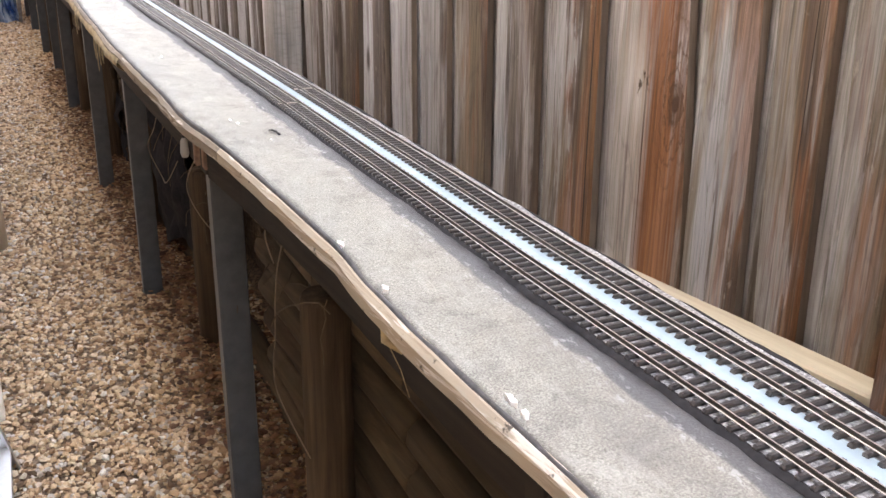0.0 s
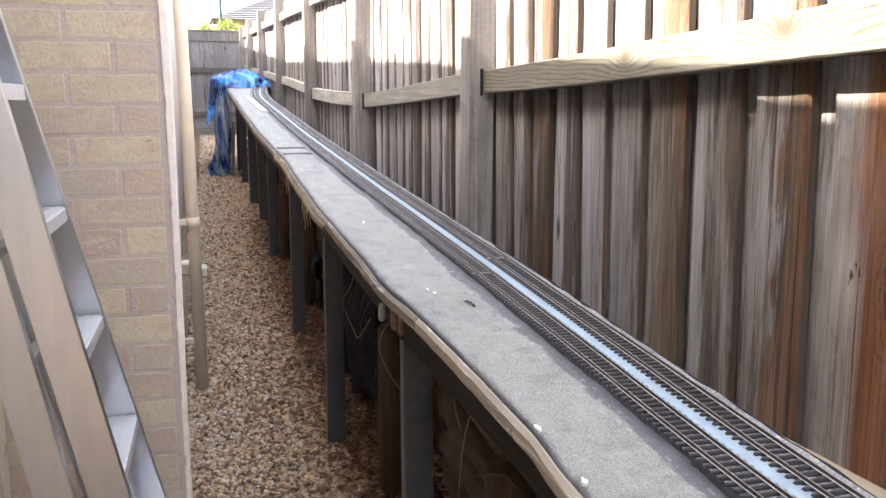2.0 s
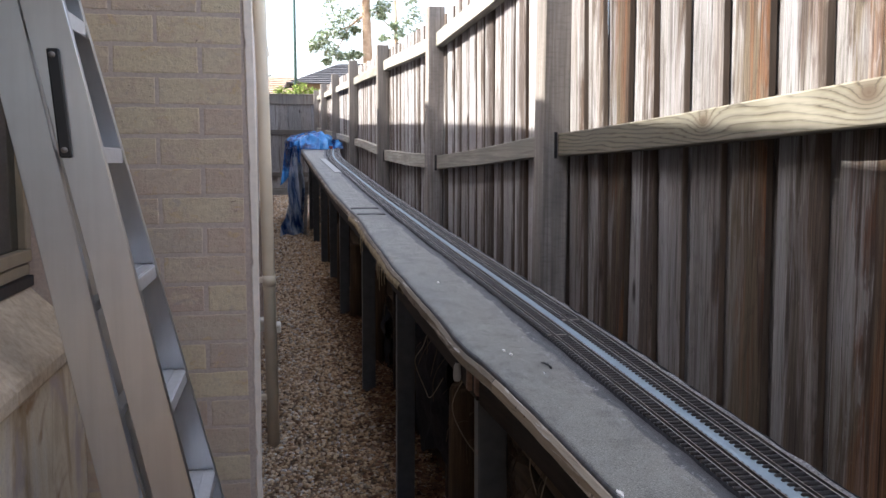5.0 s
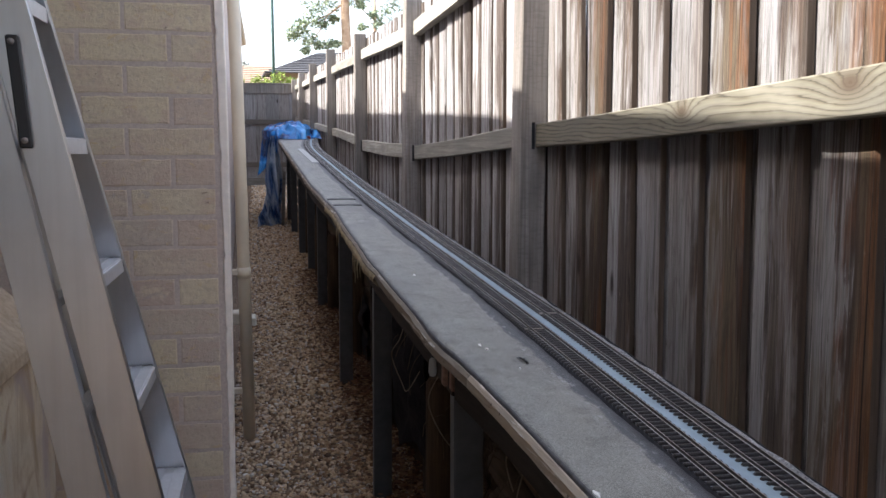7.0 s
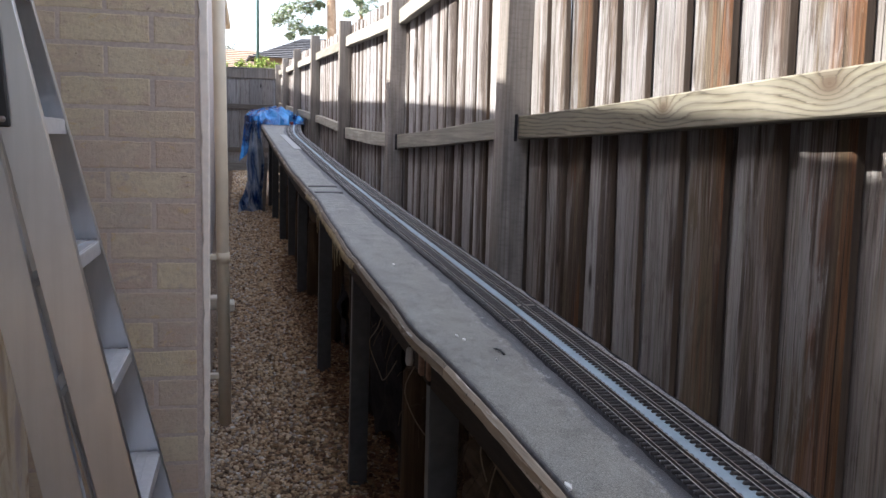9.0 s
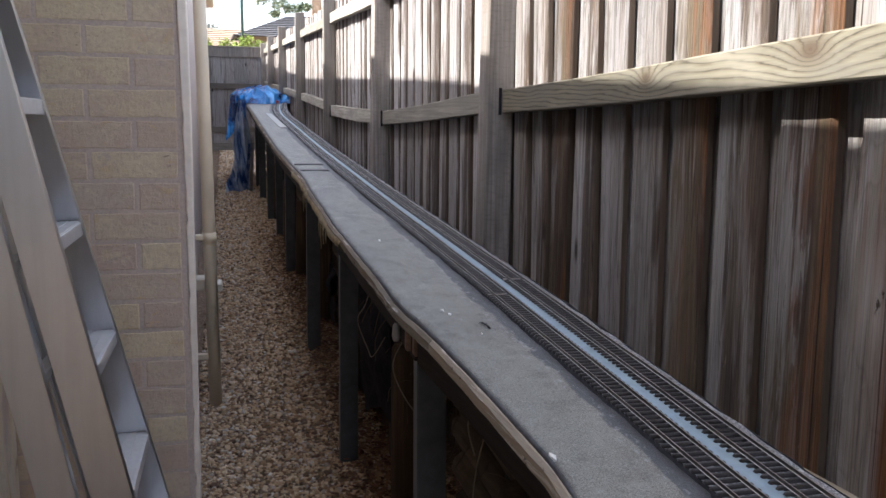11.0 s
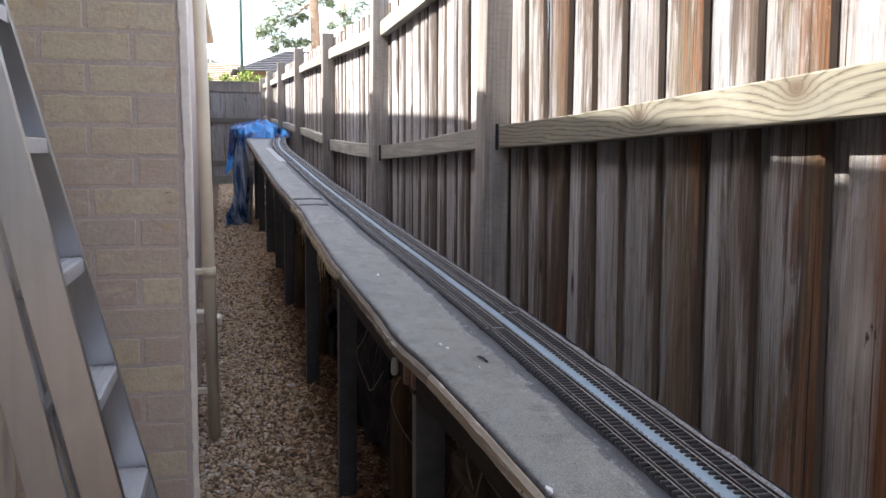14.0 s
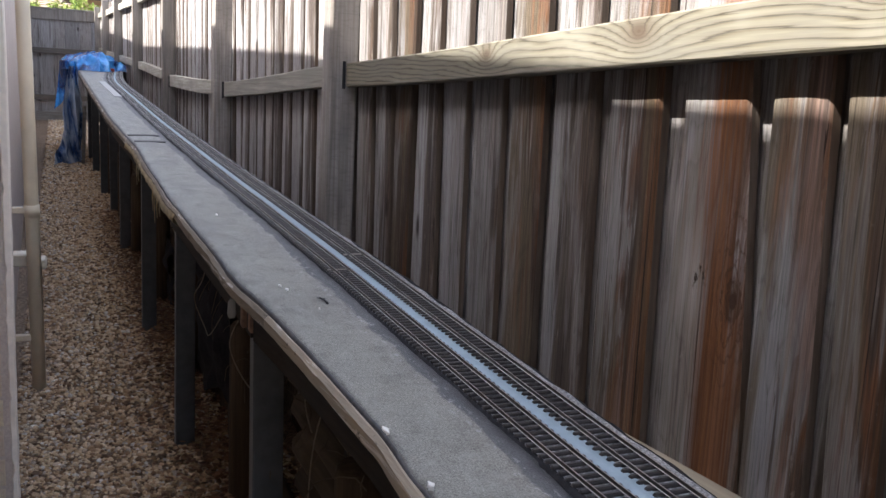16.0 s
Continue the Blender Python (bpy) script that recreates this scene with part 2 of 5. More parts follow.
def felt_mat():
    """Mineral roofing felt: granules, scuffs and damp stains."""
    m = Nodes("mineral_felt", 0.8, 0, 0.42)
    fine = m.noise(m.place((1, 1, 1)), 430, 3, 0.75)
    scuff = m.noise(m.place((22, 9, 1)), 1.0, 5, 0.7, 0.8)
    damp = m.noise(m.place((5, 1.6, 1)), 1.0, 5, 0.6, 0.6)
    c = m.ramp(fine, (0.30, (0.105, 0.102, 0.090)), (0.5, (0.240, 0.235, 0.211)), (0.70, (0.405, 0.397, 0.358)))
    blot = m.noise(m.place((16, 16, 1)), 1.0, 6, 0.7, 0.3)
    c = m.mix(m.ramp(blot, (0.36, (0.5,) * 3), (0.50, (0, 0, 0))), c, m.ramp(fine, (0.3, (0.06, 0.057, 0.053)), (0.7, (0.20, 0.193, 0.18))))
    c = m.mix(m.ramp(blot, (0.60, (0, 0, 0)), (0.72, (0.5,) * 3)), c, (0.37, 0.362, 0.34))
    c = m.mix(m.ramp(damp, (0.34, (0.55,) * 3), (0.52, (0, 0, 0))), c, (0.12, 0.115, 0.11))
    c = m.mix(m.ramp(scuff, (0.55, (0, 0, 0)), (0.74, (0.45,) * 3)), c, (0.38, 0.375, 0.355))
    c = m.mix(m.ramp(scuff, (0.28, (0.5,) * 3), (0.42, (0, 0, 0))), c, (0.11, 0.106, 0.10))
    # bitumen brushed out over the felt beside the track
    tar = m.n("ShaderNodeAttribute")
    tar.attribute_name = "tar_distance"
    rag = m.noise(m.place((14, 6, 1)), 1.0, 5, 0.6, 0.4)
    edge = m.math("ADD", tar.outputs["Fac"], m.math("MULTIPLY", m.math("SUBTRACT", rag, 0.5), 0.055))
    c = m.mix(m.ramp(edge, (0.0345, (0.93,) * 3), (0.0385, (0, 0, 0))), c, m.ramp(fine, (0.3, (0.052, 0.053, 0.060)), (0.7, (0.112, 0.113, 0.126))))
    fleck = m.noise(m.place((95, 50, 1)), 1.0, 4, 0.7, 0.4)
    chips = m.mix(1.0, m.ramp(fleck, (0.56, (0, 0, 0)), (0.64, (0.55,) * 3)), m.ramp(edge, (0.016, (0, 0, 0)), (0.030, (1, 1, 1)), (0.046, (1, 1, 1)), (0.060, (0, 0, 0))), "MULTIPLY")
    c = m.mix(chips, c, (0.40, 0.405, 0.41))
    smear = m.math("ADD", tar.outputs["Fac"], m.math("MULTIPLY", m.math("SUBTRACT", scuff, 0.5), 0.03))
    c = m.mix(m.ramp(smear, (0.007, (0.92,) * 3), (0.022, (0, 0, 0))), c, (0.018, 0.017, 0.019))
    # brown-black dirt along the outer edge
    rim = m.n("ShaderNodeAttribute")
    rim.attribute_name = "edge_distance"
    fray = m.noise(m.place((40, 22, 1)), 1.0, 6, 0.75, 0.5)
    dirt = m.math("ADD", rim.outputs["Fac"], m.math("MULTIPLY", m.math("SUBTRACT", fray, 0.5), 0.022))
    c = m.mix(m.ramp(dirt, (0.001, (0.92,) * 3), (0.005, (0.6,) * 3), (0.010, (0, 0, 0))), c, (0.040, 0.031, 0.027))
    m.colour(c).bump(fine, 0.7, 0.0014).rough(damp, 0.5, 0.72)
    return m.mat


def speckled(name, *stops, scale=300.0, rough=0.9, bump=0.4, height=0.001, big=3.0, shade=0.25, spec=0.3):
    m = Nodes(name, rough, 0, spec)
    fine = m.noise(m.place((1, 1, 1)), scale, 3, 0.7)
    wide = m.noise(m.place((1, 1, 1)), big, 4, 0.6)
    c = m.ramp(fine, *stops)
    c = m.mix(m.ramp(wide, (0.35, (shade,) * 3), (0.65, (0.0,) * 3)), c, tuple(v * 0.55 for v in stops[0][1]))
    m.colour(c).bump(fine, bump, height).rough(wide, rough - 0.1, min(1.0, rough + 0.1))
    return m.mat


def plain(name, c, rough=0.5, metal=0.0, vary=0.12, scale=20.0, spec=0.5, bump=0.1):
    m = Nodes(name, rough, metal, spec)
    f = m.noise(m.place((1, 1, 1)), scale, 5, 0.6)
    m.colour(m.ramp(f, (0.3, tuple(v * (1 - vary) for v in c)), (0.7, tuple(min(1, v * (1 + vary)) for v in c))))
    m.bump(f, bump, 0.001).rough(f, max(0.05, rough - 0.08), min(1, rough + 0.08))
    return m.mat


def pebble_mat(name, *stops):
    m = Nodes(name, 0.85, 0, 0.2)
    c = m.ramp(m.island(), *stops)
    f = m.noise(m.place((1, 1, 1)), 180, 3, 0.6)
    m.colour(m.mix(m.ramp(f, (0.4, (0.2,) * 3), (0.6, (0, 0, 0))), c, (0.1, 0.075, 0.055)))
    return m.mat


def brick_mat():
    """Cream and pink clay brick, sanded, blotched with yellow and grey and pitted."""
    m = Nodes("brick", 0.9, 0, 0.2)
    fine = m.noise(m.place((1, 1, 1), True), 90, 5, 0.7)
    wide = m.noise(m.place((1, 1, 1.6), True), 11, 5, 0.68, 0.4)
    patch = m.noise(m.place((1, 1, 1.4), True), 22, 4, 0.6, 0.6)
    pit = m.noise(m.place((1, 1, 1.6), True), 45, 4, 0.6)
    c = m.ramp(m.random(), (0.0, (0.55, 0.42, 0.345)), (0.2, (0.63, 0.53, 0.385)), (0.4, (0.67, 0.57, 0.395)), (0.55, (0.58, 0.46, 0.365)), (0.7, (0.64, 0.54, 0.405)), (0.85, (0.53, 0.44, 0.365)), (1.0, (0.60, 0.49, 0.375)))
    c = m.mix(m.ramp(wide, (0.50, (0, 0, 0)), (0.64, (0.75,) * 3)), c, (0.56, 0.42, 0.335))
    c = m.mix(m.ramp(wide, (0.32, (0.7,) * 3), (0.45, (0, 0, 0))), c, (0.70, 0.60, 0.44))
    c = m.mix(m.ramp(patch, (0.60, (0, 0, 0)), (0.70, (0.7,) * 3)), c, (0.62, 0.47, 0.27))
    c = m.mix(m.ramp(patch, (0.28, (0.6,) * 3), (0.38, (0, 0, 0))), c, (0.46, 0.39, 0.36))
    c = m.mix(m.ramp(fine, (0.36, (0.45,) * 3), (0.5, (0, 0, 0))), c, (0.46, 0.37, 0.29))
    c = m.mix(m.ramp(pit, (0.69, (0, 0, 0)), (0.74, (0.75,) * 3)), c, (0.18, 0.13, 0.11))
    m.colour(c).bump(m.math("ADD", m.math("ADD", fine, pit), wide), 0.6, 0.003)
    return m.mat


def stained_render():
    """Smooth cream render with tan, rust and violet-grey stains that run down."""
    m = Nodes("stained_render", 0.85, 0, 0.2)
    run = m.noise(m.place((3, 7, 2.2)), 1.0, 5, 0.6, 0.9)
    blot = m.noise(m.place((5, 5, 4)), 1.0, 4, 0.6, 0.6)
    fine = m.noise(m.place((1, 1, 1)), 120, 4, 0.7)
    c = m.ramp(run, (0.32, (0.55, 0.42, 0.27)), (0.46, (0.78, 0.68, 0.52)), (0.60, (0.82, 0.75, 0.64)))
    c = m.mix(m.ramp(blot, (0.54, (0, 0, 0)), (0.66, (0.75,) * 3)), c, (0.56, 0.47, 0.46))
    c = m.mix(m.ramp(blot, (0.32, (0.8,) * 3), (0.42, (0, 0, 0))), c, (0.42, 0.25, 0.12))
    m.colour(m.mix(m.ramp(fine, (0.35, (0.3,) * 3), (0.5, (0, 0, 0))), c, (0.5, 0.4, 0.3))).bump(fine, 0.3, 0.001)
    return m.mat


M = {
    "paling": paling_mat("weathered_paling", 1.17, 0.14, 0.3, None, 0.07),
    "paling_near": paling_mat("brown_paling", 0.96, 0.58, 0.88),
    "paling_knot": paling_mat("knotty_paling", 1.12, 0.35, 0.6, (1.953, 1.290), 0.06),
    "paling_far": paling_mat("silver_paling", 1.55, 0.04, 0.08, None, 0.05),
    "paling_dark": paling_mat("dark_brown_paling", 0.92, 0.62, 0.88),
    "paling_back": paling_mat("grey_paling", 1.5, 0.0, 0.05, None, 0.26),
    "edging": edging_mat("worn_edging", 0.86, 0.56),
    "edging_old": edging_mat("weathered_edging", 0.55, 0.57),
    "paling_side": timber("dark_paling_side", (0.068, 0.052, 0.041), (0.115, 0.090, 0.072), (0.175, 0.142, 0.117), (0.13, 0.072, 0.04), "z", 0.5),
    "post": timber("weathered_post", (0.14, 0.125, 0.113), (0.27, 0.247, 0.228), (0.40, 0.372, 0.345), (0.15, 0.115, 0.095), "z", 0.6, 1.6, saw=0.3),
    "rail": timber("weathered_rail", (0.19, 0.18, 0.155), (0.34, 0.328, 0.29), (0.48, 0.465, 0.42), (0.25, 0.245, 0.19), "y", 0.5, 1.4),
    "batten": timber("raw_batten", (0.27, 0.23, 0.17), (0.41, 0.36, 0.275), (0.53, 0.475, 0.375), (0.34, 0.26, 0.16), "y", 0.4, 0.6),
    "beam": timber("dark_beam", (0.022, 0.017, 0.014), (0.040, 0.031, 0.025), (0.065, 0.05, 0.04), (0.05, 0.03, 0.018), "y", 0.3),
    "log": timber("round_log", (0.040, 0.027, 0.017), (0.10, 0.070, 0.042), (0.18, 0.132, 0.082), (0.09, 0.075, 0.04), "y", 0.5, 0.5),
    "log_up": timber("round_log_post", (0.034, 0.021, 0.013), (0.085, 0.056, 0.034), (0.155, 0.110, 0.069), (0.07, 0.043, 0.023), "z", 0.5, 0.8),
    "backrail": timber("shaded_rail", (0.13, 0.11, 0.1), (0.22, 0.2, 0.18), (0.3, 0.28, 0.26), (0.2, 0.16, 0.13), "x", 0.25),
    "brick": brick_mat(),
    "mortar": speckled("mortar", (0.35, (0.53, 0.435, 0.385)), (0.65, (0.65, 0.55, 0.48)), scale=110, big=9, shade=0.25),
    "render": speckled("rendered_wall", (0.35, (0.30, 0.24, 0.18)), (0.65, (0.42, 0.34, 0.26)), scale=60, shade=0.3),
    "sill": speckled("sill_brick", (0.35, (0.60, 0.47, 0.33)), (0.65, (0.78, 0.66, 0.50)), scale=40, big=7, shade=0.25),
    "bay": stained_render(),
    "trim": plain("white_trim_paint", (0.90, 0.81, 0.71), 0.75, vary=0.09, scale=28, bump=1.0),
    "pipe": plain("cream_pipe", (0.68, 0.58, 0.43), 0.45, vary=0.08, scale=8),
    "leg": plain("charcoal_paint", (0.060, 0.066, 0.072), 0.36, vary=0.25, scale=25),
    "felt": felt_mat(),
    "bitumen": speckled("bitumen", (0.35, (0.034, 0.031, 0.032)), (0.65, (0.085, 0.080, 0.082)), scale=70, rough=0.6, bump=0.3, big=9, shade=0.5, spec=0.5),
    "bed": speckled("track_bed", (0.36, (0.09, 0.09, 0.10)), (0.5, (0.21, 0.215, 0.23)), (0.64, (0.44, 0.45, 0.47)), scale=140, big=6, shade=0.5),
    "ballast": speckled("ballast_strip", (0.36, (0.10, 0.10, 0.105)), (0.52, (0.28, 0.28, 0.285)), (0.66, (0.55, 0.55, 0.56)), scale=260, big=8, shade=0.4),
    "foam": plain("pale_blue_foam", (0.27, 0.345, 0.40), 0.65, vary=0.12, scale=30),
    "sleeper": plain("sleeper_plastic", (0.036, 0.032, 0.033), 0.38, vary=0.25, scale=60),
    "rail_side": plain("dull_rail_side", (0.06, 0.052, 0.047), 0.6, vary=0.3, scale=60, spec=0.3),
    "rubber": plain("black_underlay", (0.022, 0.021, 0.023), 0.95, vary=0.4, scale=50, spec=0.1),
    "steel": plain("rail_nickel", (0.30, 0.27, 0.245), 0.42, 0.4, vary=0.2, scale=40),
    "flake": plain("white_flake", (0.82, 0.81, 0.78), 0.7),
    "meter": plain("aged_white_plastic", (0.62, 0.56, 0.46), 0.6, vary=0.12),
    "pu": plain("expanding_foam", (0.33, 0.26, 0.15), 0.75, vary=0.45, scale=40, bump=0.8),
    "block": plain("rusty_block", (0.20, 0.12, 0.085), 0.8, vary=0.35, scale=60),
    "straw": plain("dry_straw", (0.085, 0.06, 0.036), 0.8, vary=0.4, scale=15),
    "wire": plain("brown_wire", (0.20, 0.15, 0.10), 0.6),
    "black": plain("black_plastic", (0.02, 0.02, 0.022), 0.45),
    "glass": plain("window_glass", (0.02, 0.025, 0.025), 0.06, vary=0.1, spec=0.8, bump=0.0),
    "frame": plain("window_frame", (0.36, 0.29, 0.2), 0.45),
    "roof": speckled("roof_tile", (0.35, (0.045, 0.045, 0.052)), (0.65, (0.09, 0.09, 0.1)), scale=12, big=2),
    "hazyleaf": pebble_mat("hazy_leaf", (0.0, (0.20, 0.215, 0.20)), (1.0, (0.30, 0.315, 0.29))),
    "farroof": speckled("distant_tile", (0.35, (0.19, 0.135, 0.10)), (0.65, (0.28, 0.21, 0.16)), scale=12, big=2),
    "bark": speckled("gum_bark", (0.3, (0.34, 0.22, 0.14)), (0.55, (0.52, 0.37, 0.25)), (0.75, (0.64, 0.51, 0.38)), scale=5, big=1.2),
    "green_metal": plain("dark_green_pole", (0.035, 0.075, 0.065), 0.5),
    "gutter": plain("cream_gutter", (0.52, 0.43, 0.31), 0.5),
    "soil": speckled("soil", (0.35, (0.07, 0.05, 0.034)), (0.65, (0.20, 0.145, 0.095)), scale=50, big=4, bump=0.8, height=0.004),
    "gravel_base": speckled("gravel_bed", (0.35, (0.10, 0.068, 0.047)), (0.5, (0.25, 0.17, 0.115)), (0.68, (0.44, 0.32, 0.215)), scale=75, bump=1.0, height=0.008, big=2.5, shade=0.3),
    "pebble": pebble_mat("pebble", (0.0, (0.12, 0.076, 0.050)), (0.16, (0.30, 0.185, 0.108)), (0.34, (0.52, 0.345, 0.205)), (0.6, (0.70, 0.51, 0.32)), (0.8, (0.82, 0.65, 0.455)), (0.92, (0.44, 0.37, 0.32)), (1.0, (0.90, 0.84, 0.74))),
    "litter": pebble_mat("leaf_litter", (0.0, (0.06, 0.030, 0.019)), (0.4, (0.16, 0.078, 0.044)), (0.8, (0.27, 0.145, 0.078)), (1.0, (0.40, 0.27, 0.16))),
    "leaf": pebble_mat("gum_leaf", (0.0, (0.12, 0.165, 0.105)), (0.5, (0.22, 0.275, 0.175)), (1.0, (0.34, 0.385, 0.26))),
    "bush": pebble_mat("bush_leaf", (0.0, (0.10, 0.16, 0.03)), (1.0, (0.26, 0.34, 0.07))),
    "ballast_strip_white": plain("grey_white_plastic", (0.36, 0.36, 0.355), 0.55),
    "red": plain("red_paint", (0.20, 0.03, 0.025), 0.5),
    "paper": plain("white_sticker", (0.75, 0.75, 0.73), 0.5),
    "blue_ink": plain("blue_print", (0.03, 0.12, 0.30), 0.5),
}


def aluminium():
    m = Nodes("aluminium", 0.42, 1.0)
    f = m.noise(m.place((40, 40, 2.0)), 1.0, 4, 0.6)
    g = m.noise(m.place((1, 1, 1)), 6.0, 4, 0.6)
    c = m.ramp(f, (0.3, (0.60, 0.605, 0.615)), (0.7, (0.67, 0.675, 0.685)))
    c = m.mix(m.ramp(g, (0.45, (0, 0, 0)), (0.75, (0.35,) * 3)), c, (0.47, 0.47, 0.475))
    m.colour(c).bump(f, 0.08, 0.001).rough(g, 0.24, 0.42)
    return m.mat


def tarp_mat(name, *stops):
    """Creased woven plastic sheet; crease glints and dark folds are painted into the colour."""
    m = Nodes(name, 0.26, 0, 0.6)
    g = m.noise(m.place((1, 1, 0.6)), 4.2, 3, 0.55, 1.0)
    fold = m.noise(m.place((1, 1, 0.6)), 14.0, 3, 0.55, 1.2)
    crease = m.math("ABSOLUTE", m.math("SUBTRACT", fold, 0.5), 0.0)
    # pale lines along the creases imitate glints
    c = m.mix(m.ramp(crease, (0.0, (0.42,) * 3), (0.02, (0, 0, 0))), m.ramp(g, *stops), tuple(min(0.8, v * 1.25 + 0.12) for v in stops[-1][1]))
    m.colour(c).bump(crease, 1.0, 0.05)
    return m.mat


def pine_mat():
    """Flat-sawn treated pine: long growth lines that fan out round three knots, checks, a cream tint."""
    m = Nodes("treated_pine", 0.75, 0, 0.25)
    wide = m.noise(m.place((2.0, 1.3, 6.0)), 1.0, 3, 0.5, 0.6)
    lines = m.n("ShaderNodeSeparateXYZ")
    m.link(m.place((1, 1, 78.0)), lines.inputs[0])
    field = m.math("ADD", lines.outputs["Z"], m.math("MULTIPLY", wide, 7.0))
    spread = None
    for y, z, size in ((2.700, 1.652, 1.0), (2.168, 1.668, 1.25), (1.72, 1.690, 0.9)):
        mp = m.place((0, 1, 1.7))
        mp.node.inputs["Location"].default_value = (0, -y, -z * 1.7)
        ln = m.n("ShaderNodeVectorMath")
        ln.operation = "LENGTH"
        m.link(mp, ln.inputs[0])
        far = m.math("DIVIDE", ln.outputs["Value"], size)
        field = m.math("ADD", field, m.math("DIVIDE", 0.30, m.math("ADD", far, 0.045)))
        spread = far if spread is None else m.math("MINIMUM", spread, far)
    fine = m.noise(m.place((60, 4, 140)), 1.0, 4, 0.65)
    ring = m.math("FRACT", m.math("ADD", field, m.math("MULTIPLY", fine, 0.8)), 0.0)
    patch = m.noise(m.place((2, 3.5, 12)), 1.0, 4, 0.6)
    check = m.noise(m.place((10, 1.1, 120)), 1.0, 3, 0.55, 0.3)
    c = m.ramp(ring, (0.0, (0.141, 0.128, 0.097)), (0.45, (0.174, 0.158, 0.121)), (0.70, (0.129, 0.113, 0.079)), (0.88, (0.033, 0.026, 0.017)), (1.0, (0.144, 0.130, 0.101)))
    c = m.mix(m.ramp(fine, (0.4, (0.35,) * 3), (0.65, (0, 0, 0))), c, (0.099, 0.090, 0.070))
    c = m.mix(m.ramp(patch, (0.38, (0.5,) * 3), (0.55, (0, 0, 0))), c, (0.113, 0.106, 0.090))
    c = m.mix(m.ramp(patch, (0.55, (0, 0, 0)), (0.70, (0.5,) * 3)), c, (0.225, 0.210, 0.174))
    c = m.mix(m.ramp(spread, (0.010, (0.85,) * 3), (0.022, (0.4,) * 3), (0.05, (0, 0, 0))), c, (0.060, 0.040, 0.026))
    c = m.mix(m.ramp(check, (0.685, (0, 0, 0)), (0.70, (0.85,) * 3)), c, (0.02, 0.017, 0.013))
    m.colour(c).bump(fine, 0.4, 0.0012)
    return m.mat


M["pine"] = pine_mat()
M["alu"] = aluminium()
# treads paler and less metallic than the stiles, imitating sky light on them
M["tread"] = plain("skylit_aluminium", (0.74, 0.74, 0.75), 0.42, 0.55, vary=0.06, scale=60)
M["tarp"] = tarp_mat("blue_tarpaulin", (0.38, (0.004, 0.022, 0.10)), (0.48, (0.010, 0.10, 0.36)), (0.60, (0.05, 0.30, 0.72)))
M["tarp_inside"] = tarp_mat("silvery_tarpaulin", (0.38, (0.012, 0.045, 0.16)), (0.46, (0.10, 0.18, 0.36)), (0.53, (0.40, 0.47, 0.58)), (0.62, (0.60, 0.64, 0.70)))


# ---- building helpers ----
def thing(name, at=(0, 0, 0), label="", category="", group="", kind=""):
    ob = new(name)
    ob.location = at
    return tagged(ob, label, category, group, kind)


def under(ob, parent):
    if parent is not None:
        ob.parent = parent
        top = Matrix.Translation(parent.location)
        if parent.parent is not None:
            top = Matrix.Translation(parent.parent.location) @ parent.matrix_parent_inverse @ top
        ob.matrix_parent_inverse = top.inverted()
    return ob


def mesh_of(name, verts, faces, mat, smooth=False):
    me = bpy.data.meshes.new(name)
    me.from_pydata([tuple(v) for v in verts], [], [tuple(q) for q in faces])
    me.materials.append(M[mat] if isinstance(mat, str) else mat)
    if smooth:
        me.polygons.foreach_set("use_smooth", [True] * len(me.polygons))
    me.update()
    return me


def part(name, bm, mat, parent, label="", smooth=False):
    """Links a bmesh in world coordinates as one mesh object under a thing or a part."""
    bmesh.ops.recalc_face_normals(bm, faces=bm.faces)
    me = bpy.data.meshes.new(name)
    bm.to_mesh(me)
    bm.free()
    me.materials.append(M[mat])
    if smooth:
        me.polygons.foreach_set("use_smooth", [True] * len(me.polygons))
    ob = under(new(name, me), parent)
    return tagged(ob, label)


def add_box(bm, lo, hi, bevel=0.0, shift=None):
    """Adds a box; shift moves its eight corners through a function of the corner."""
    out = bmesh.ops.create_cube(bm, size=1.0)
    vs = out["verts"]
    for v in vs:
        v.co = Vector(tuple(lo[i] + (v.co[i] + 0.5) * (hi[i] - lo[i]) for i in range(3)))
        if shift:
            v.co = Vector(shift(v.co))
    if bevel > 0:
        es = list({e for v in vs for e in v.link_edges})
        bmesh.ops.bevel(bm, geom=es, offset=bevel, segments=1, affect="EDGES")


def box(name, lo, hi, mat, parent=None, bevel=0.003, label="", shift=None):
    bm = bmesh.new()
    add_box(bm, lo, hi, bevel, shift)
    return part(name, bm, mat, parent, label)


def add_tube(bm, pts, radius, sides=8, closed=True):
    """Adds a tube along points; radius is a number or one for each point."""
    rings = []
    pts = [Vector(p) for p in pts]
    for i, p in enumerate(pts):
        way = (pts[min(i + 1, len(pts) - 1)] - pts[max(i - 1, 0)]).normalized()
        side = way.orthogonal().normalized() if i == 0 else (side - way * side.dot(way)).normalized()
        up = way.cross(side)
        r = radius[i] if isinstance(radius, (list, tuple)) else radius
        rings.append([bm.verts.new(p + (side * math.cos(a) + up * math.sin(a)) * r) for a in (2 * math.pi * k / sides for k in range(sides))])
    for a, b in zip(rings, rings[1:]):
        for k in range(sides):
            bm.faces.new((a[k], a[(k + 1) % sides], b[(k + 1) % sides], b[k]))
    if closed:
        bm.faces.new(rings[0])
        bm.faces.new(rings[-1])


def tube(name, pts, radius, mat, parent=None, sides=8, label=""):
    bm = bmesh.new()
    add_tube(bm, pts, radius, sides)
    return part(name, bm, mat, parent, label, smooth=True)


